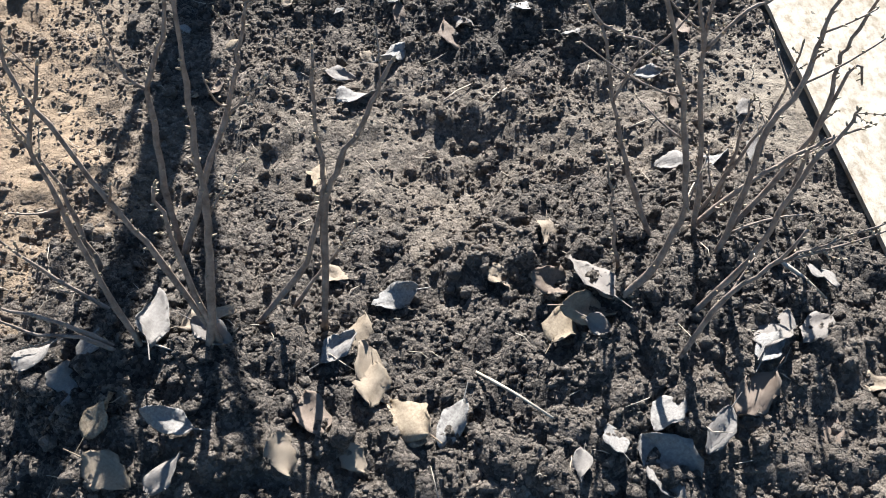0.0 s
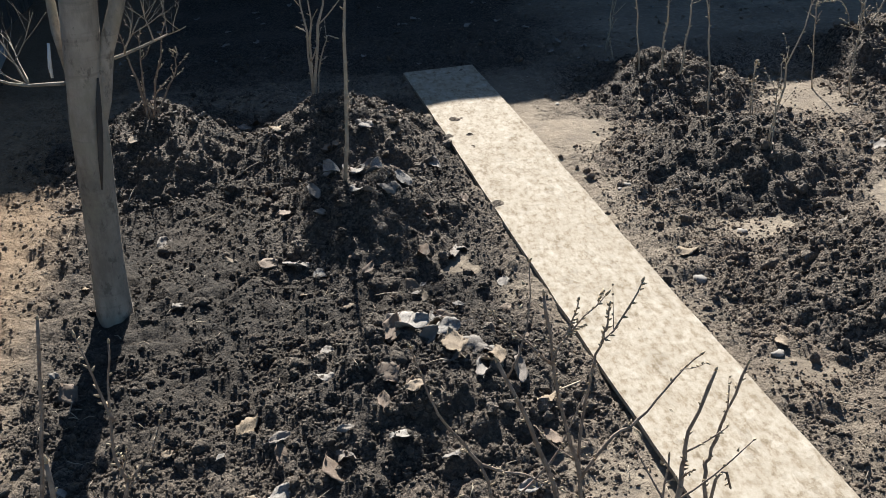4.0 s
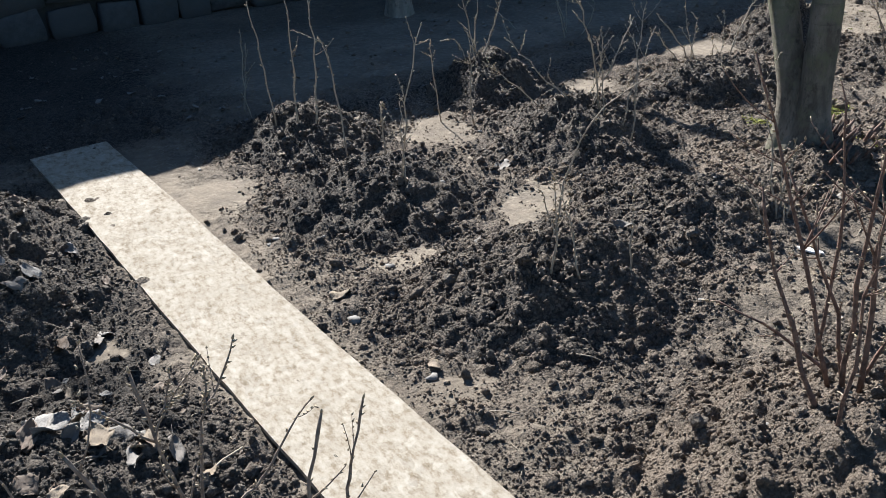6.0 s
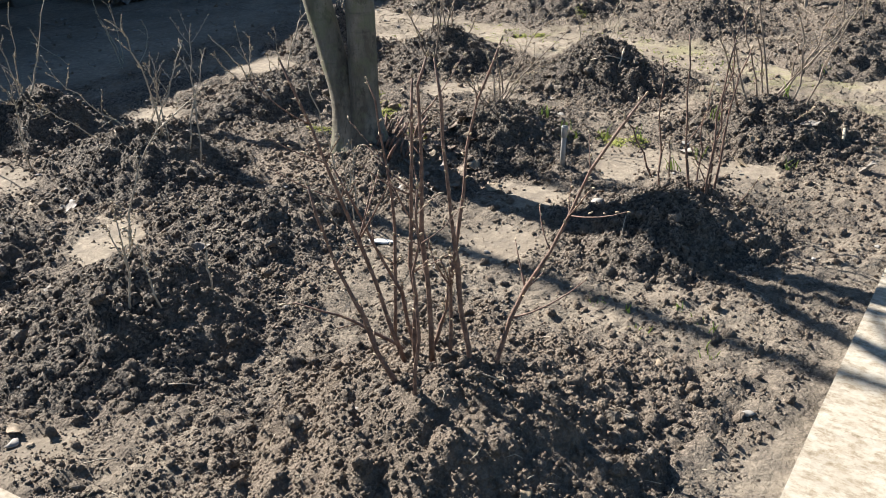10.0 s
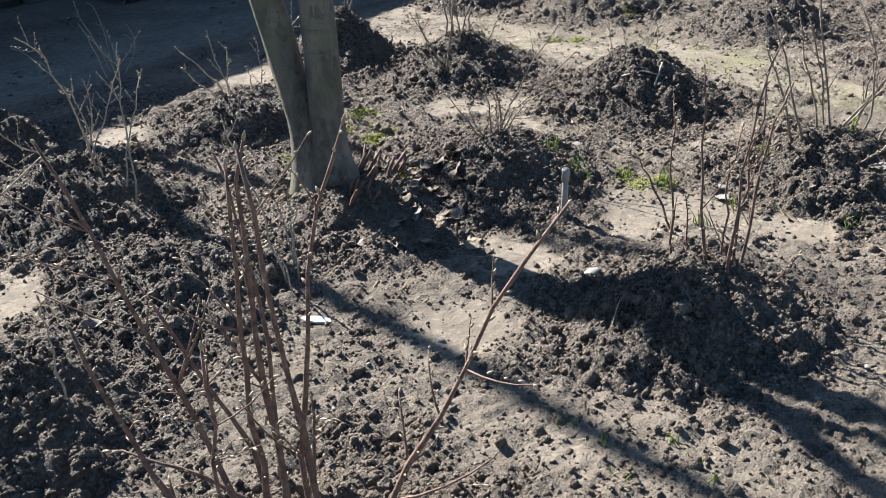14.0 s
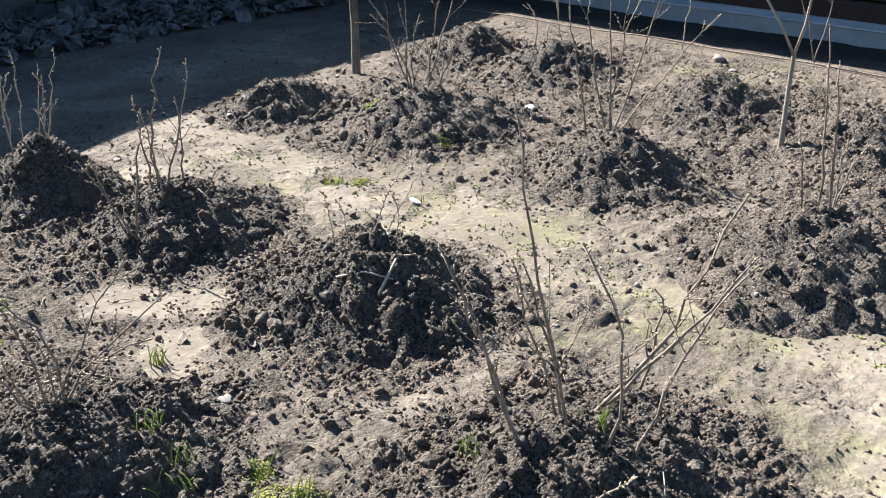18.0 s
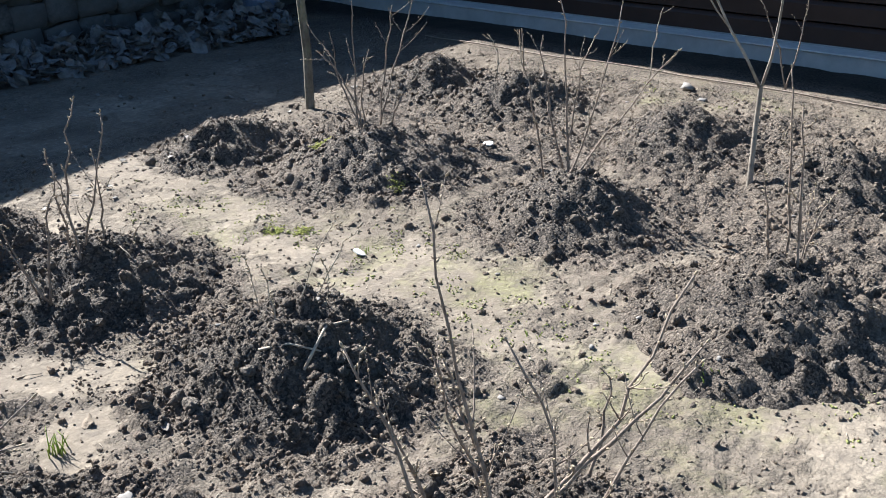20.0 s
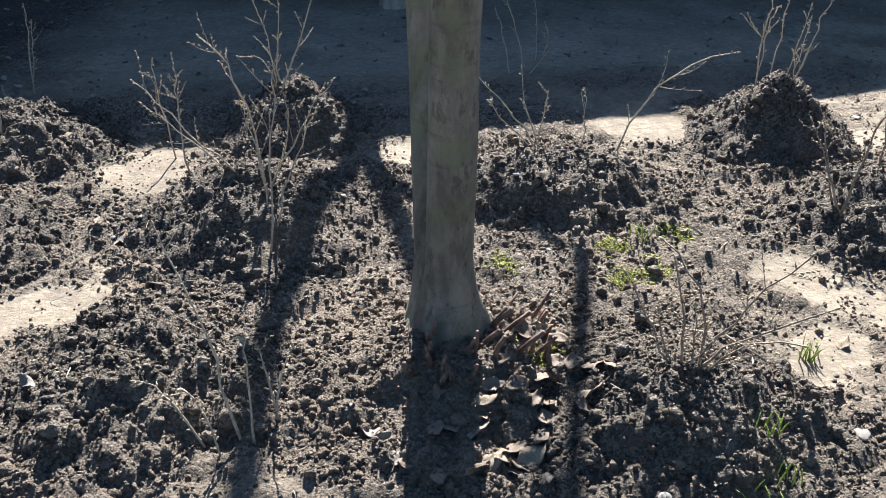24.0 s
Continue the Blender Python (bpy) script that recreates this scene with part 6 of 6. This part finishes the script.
MOSSES = [(4.42, 3.47), (4.17, 3.18), (3.88, 2.65), (4.17, 3.41), (3.83, 2.64), (4.3, 3.21), (3.79, 3.26), (4.51, 2.02), (4.45, 1.92), (4.51, 1.85), (4.21, 3.18), (4.44, 3.48), (4.2, 3.37), (6.96, 4.14), (6.88, 4.14), (6.79, 3.47), (6.18, 3.46), (6.1, 3.56)]
for x, y in ((3.02, 1.12), (2.95, 1.02), (3.06, 0.86), (2.90, 0.78), (3.12, 0.98), (3.0, 1.22), (6.05, 2.1), (6.15, 1.5), (6.2, 3.1), (5.95, 3.6)):
    grass_tuft(x, y, 7, 0.038, LG)
for x, y in TUFTS:
    grass_tuft(x, y, 8, 0.085, LG)
for x, y in MOSSES:
    moss_patch(x, y, LG.uniform(0.03, 0.06), LG)

# ---- small things ----
def pebble(x, y, size, mat, name, label):
    ob = tagged(new(name, CLOD_SHAPES[int(LG.integers(0, 10))].copy()), label, "stone", "stones on the ground")
    ob.data.materials.clear()
    ob.data.polygons.foreach_set("use_smooth", np.full(len(ob.data.polygons), True))
    ob.data.materials.append(mat)
    ob.matrix_world = pose(x, y, surface(x, y) + size * 0.3, 0, 0, LG.uniform(0, 360)) @ Matrix.Diagonal((size * 66, size * 50, size * 34, 1))


for x, y, s in ((1.36, 2.55, 0.024), (1.42, 2.11, 0.016), (1.62, 2.84, 0.016), (4.59, 1.64, 0.02), (9.44, 3.36, 0.045), (9.25, 3.15, 0.03), (3.64, 1.58, 0.03), (2.67, 0.57, 0.014), (4.63, 2.35, 0.02)):
    pebble(x, y, s, PEBBLE, "stone", "rounded pale grey stone on the soil")
for _ in range(120):
    x, y = LG.uniform(1.2, 9.2), LG.uniform(0.5, 4.9)
    pebble(x, y, LG.uniform(0.005, 0.012), PEBBLE, "pebble", "small pale pebble on trodden soil")
for x, y, s in ((2.94, 2.125, 0.06), (7.62, 3.58, 0.07), (6.16, 3.08, 0.05)):
    bm = bmesh.new()
    pts = [(math.cos(a) * s * random.uniform(0.5, 1.0), math.sin(a) * s * 0.5 * random.uniform(0.6, 1.0)) for a in [i * 0.9 for i in range(7)]]
    lo, hi = [bm.verts.new((px, py, 0)) for px, py in pts], [bm.verts.new((px, py, 0.006)) for px, py in pts]
    bm.faces.new(hi)
    bm.faces.new(lo[::-1])
    for k in range(7):
        bm.faces.new((lo[k], lo[(k + 1) % 7], hi[(k + 1) % 7], hi[k]))
    ob = part("paper_scrap", bm, WHITE, None)
    tagged(ob, "torn white scrap lying on the soil", "scrap", "white scraps on the soil")
    ob.matrix_world = pose(x, y, surface(x, y) + 0.012, 8, -6, random.uniform(0, 360))

pipe = thing("plastic_pipe", "short grey plastic pipe stuck upright in the soil", "pipe", pose(4.01, 1.965, surface(4.01, 1.965) - 0.02, 4, -3, 0))
t = Tubes()
t.add([(0, 0, -0.04), (0, 0, 0.09), (0, 0, 0.185)], [0.0115, 0.0115, 0.0115], 16)
child(new("tube", t.mesh("tube", PLASTIC)), pipe)
t = Tubes()
t.add([(0, 0, 0.150), (0, 0, 0.152), (0, 0, 0.198), (0, 0, 0.2), (0, 0, 0.2), (0, 0, 0.17)], [0.0118, 0.0145, 0.0145, 0.0138, 0.010, 0.0098], 16)
child(new("socket", t.mesh("socket", PLASTIC)), pipe, "wider socket end")

tool = thing("garden_tool", "teal tool handle with a yellow cap lying on the ground", "garden tool", pose(4.98, 0.73, 0.022, 0, 0, 4))
for name, x0, x1, r, mat, label in (("cap", -0.035, 0.0, 0.017, YELLOW, "yellow plastic cap"), ("grip", 0.0, 0.15, 0.016, TEAL, "teal foam grip"), ("shaft", 0.15, 0.9, 0.011, WHITE, "white metal shaft")):
    t = Tubes()
    t.add([(x0, 0, 0), (x0 + 0.004, 0, 0), ((x0 + x1) / 2, 0, 0), (x1 - 0.004, 0, 0), (x1, 0, 0)], [r * 0.8, r, r, r, r * 0.8], 14)
    child(new(name, t.mesh(name, mat)), tool, label)

t = Tubes()
t.add([(9.72 + 0.02 * math.sin(y * 2.1), y, 0.022 + 0.006 * math.sin(y * 5)) for y in np.arange(-1.0, 6.2, 0.2)], [0.006] * 36, 8)
tagged(new("irrigation_pipe", t.mesh("irrigation_pipe", TWIG_GREY)), "thin grey irrigation pipe along the ground", "pipe")

bucket = thing("bucket", "blue-grey plastic bucket in the shade", "bucket", pose(9.35, 7.75, 0))
bm = bmesh.new()
bmesh.ops.create_cone(bm, cap_ends=True, segments=28, radius1=0.14, radius2=0.18, depth=0.32, matrix=Matrix.Translation((0, 0, 0.16)))
top = max(bm.faces, key=lambda f: f.calc_center_median().z if len(f.verts) > 4 else -9)
inset = bmesh.ops.inset_region(bm, faces=[top], thickness=0.008)
bmesh.ops.translate(bm, vec=(0, 0, -0.28), verts=top.verts)
part("body", bm, BLUE_GREY, bucket, smooth=False)
t = Tubes()
t.add([(math.cos(a) * 0.182, math.sin(a) * 0.182, 0.32) for a in np.linspace(0, 2 * math.pi, 25)], [0.008] * 25, 6)
child(new("rim", t.mesh("rim", BLUE_GREY)), bucket)


def stick(pts, r, label):
    t = Tubes()
    t.add(pts, [r, r * 1.1, r, r * 0.7][: len(pts)], 6, 0.2)
    tagged(new("dry_stick", t.mesh("dry_stick", TWIG_DRY)), label, "stick", "dry sticks on the soil")


def lying(x0, y0, x1, y1, r, lift=0.008):
    a, b = Vector((x0, y0, surface(x0, y0) + lift)), Vector((x1, y1, surface(x1, y1) + lift))
    mid = a.lerp(b, 0.5) + Vector((0, 0, 0.006))
    mid.z = max(mid.z, surface(mid.x, mid.y) + lift)
    stick([a, a.lerp(mid, 0.6), mid, b], r, "thin straw-coloured dry stick lying on soil")


for row in ((0.23, 0.87, 0.36, 0.77, 0.003), (0.78, 1.08, 0.87, 1.03, 0.004), (4.3, 2.85, 4.5, 2.7, 0.004), (5.25, 2.35, 5.5, 2.42, 0.005), (5.2, 2.5, 5.32, 2.35, 0.004), (4.95, 1.02, 5.1, 1.06, 0.007), (0.7, 1.95, 0.83, 2.05, 0.003)):
    lying(*row)
for _ in range(60):
    x, y, a = LG.uniform(-0.6, 5.8), LG.uniform(0.6, 4.2), LG.uniform(0, 6.28)
    if x < 0.8 or x > 1.4:
        lying(x, y, x + math.cos(a) * 0.09, y + math.sin(a) * 0.09, 0.0016, 0.004)


# bits of dry straw and root over the dug soil, and specks of moss on the trodden path
t = Tubes()
sx, sy = LG.uniform(-0.8, 8.6, 900), LG.uniform(0.55, 4.7, 900)
sx[:300], sy[:300] = LG.uniform(-0.8, 2.6, 300), LG.uniform(0.55, 3.4, 300)
for x, y, z in zip(sx, sy, surfaces(sx, sy)):
    a, ln = LG.uniform(0, 6.28), LG.uniform(0.015, 0.07)
    p = Vector((x, y, z + 0.004))
    d = Vector((math.cos(a), math.sin(a), LG.normal(0.1, 0.3))) * ln
    t.add([p - d * 0.5, p + Vector(LG.normal(0, ln * 0.10, 3)) + Vector((0, 0, 0.004)), p + d * 0.5], [0.0007, 0.0010, 0.0005], 4)
tagged(new("dry_straw", t.mesh("dry_straw", TWIG_DRY)), "bits of dry straw and roots strewn over the soil", "straw", kind="stuff")

mx = np.concatenate([LG.normal(cx, 0.16, 26) for cx in (6.0, 6.15, 6.3, 5.95, 6.1, 6.4, 9.2, 9.3)])
my = np.concatenate([LG.normal(cy, 0.22, 26) for cy in (4.1, 3.6, 3.0, 2.4, 1.8, 1.3, 3.6, 2.8)])
mx, my = np.repeat(mx, 7) + LG.normal(0, 0.016, len(mx) * 7), np.repeat(my, 7) + LG.normal(0, 0.016, len(my) * 7)
keep = bed_and_shade_mask(mx, my) < 0.55
mx, my = mx[keep], my[keep]
ms = LG.uniform(0.003, 0.0065, len(mx))
tagged(new("moss_specks", scatter_crumbs("moss_specks", mx, my, ground_height(mx, my) + ms * 0.3, ms, MOSS_DRY, LG, "fine")), "specks of yellow-green moss on the trodden path", "moss", kind="stuff")
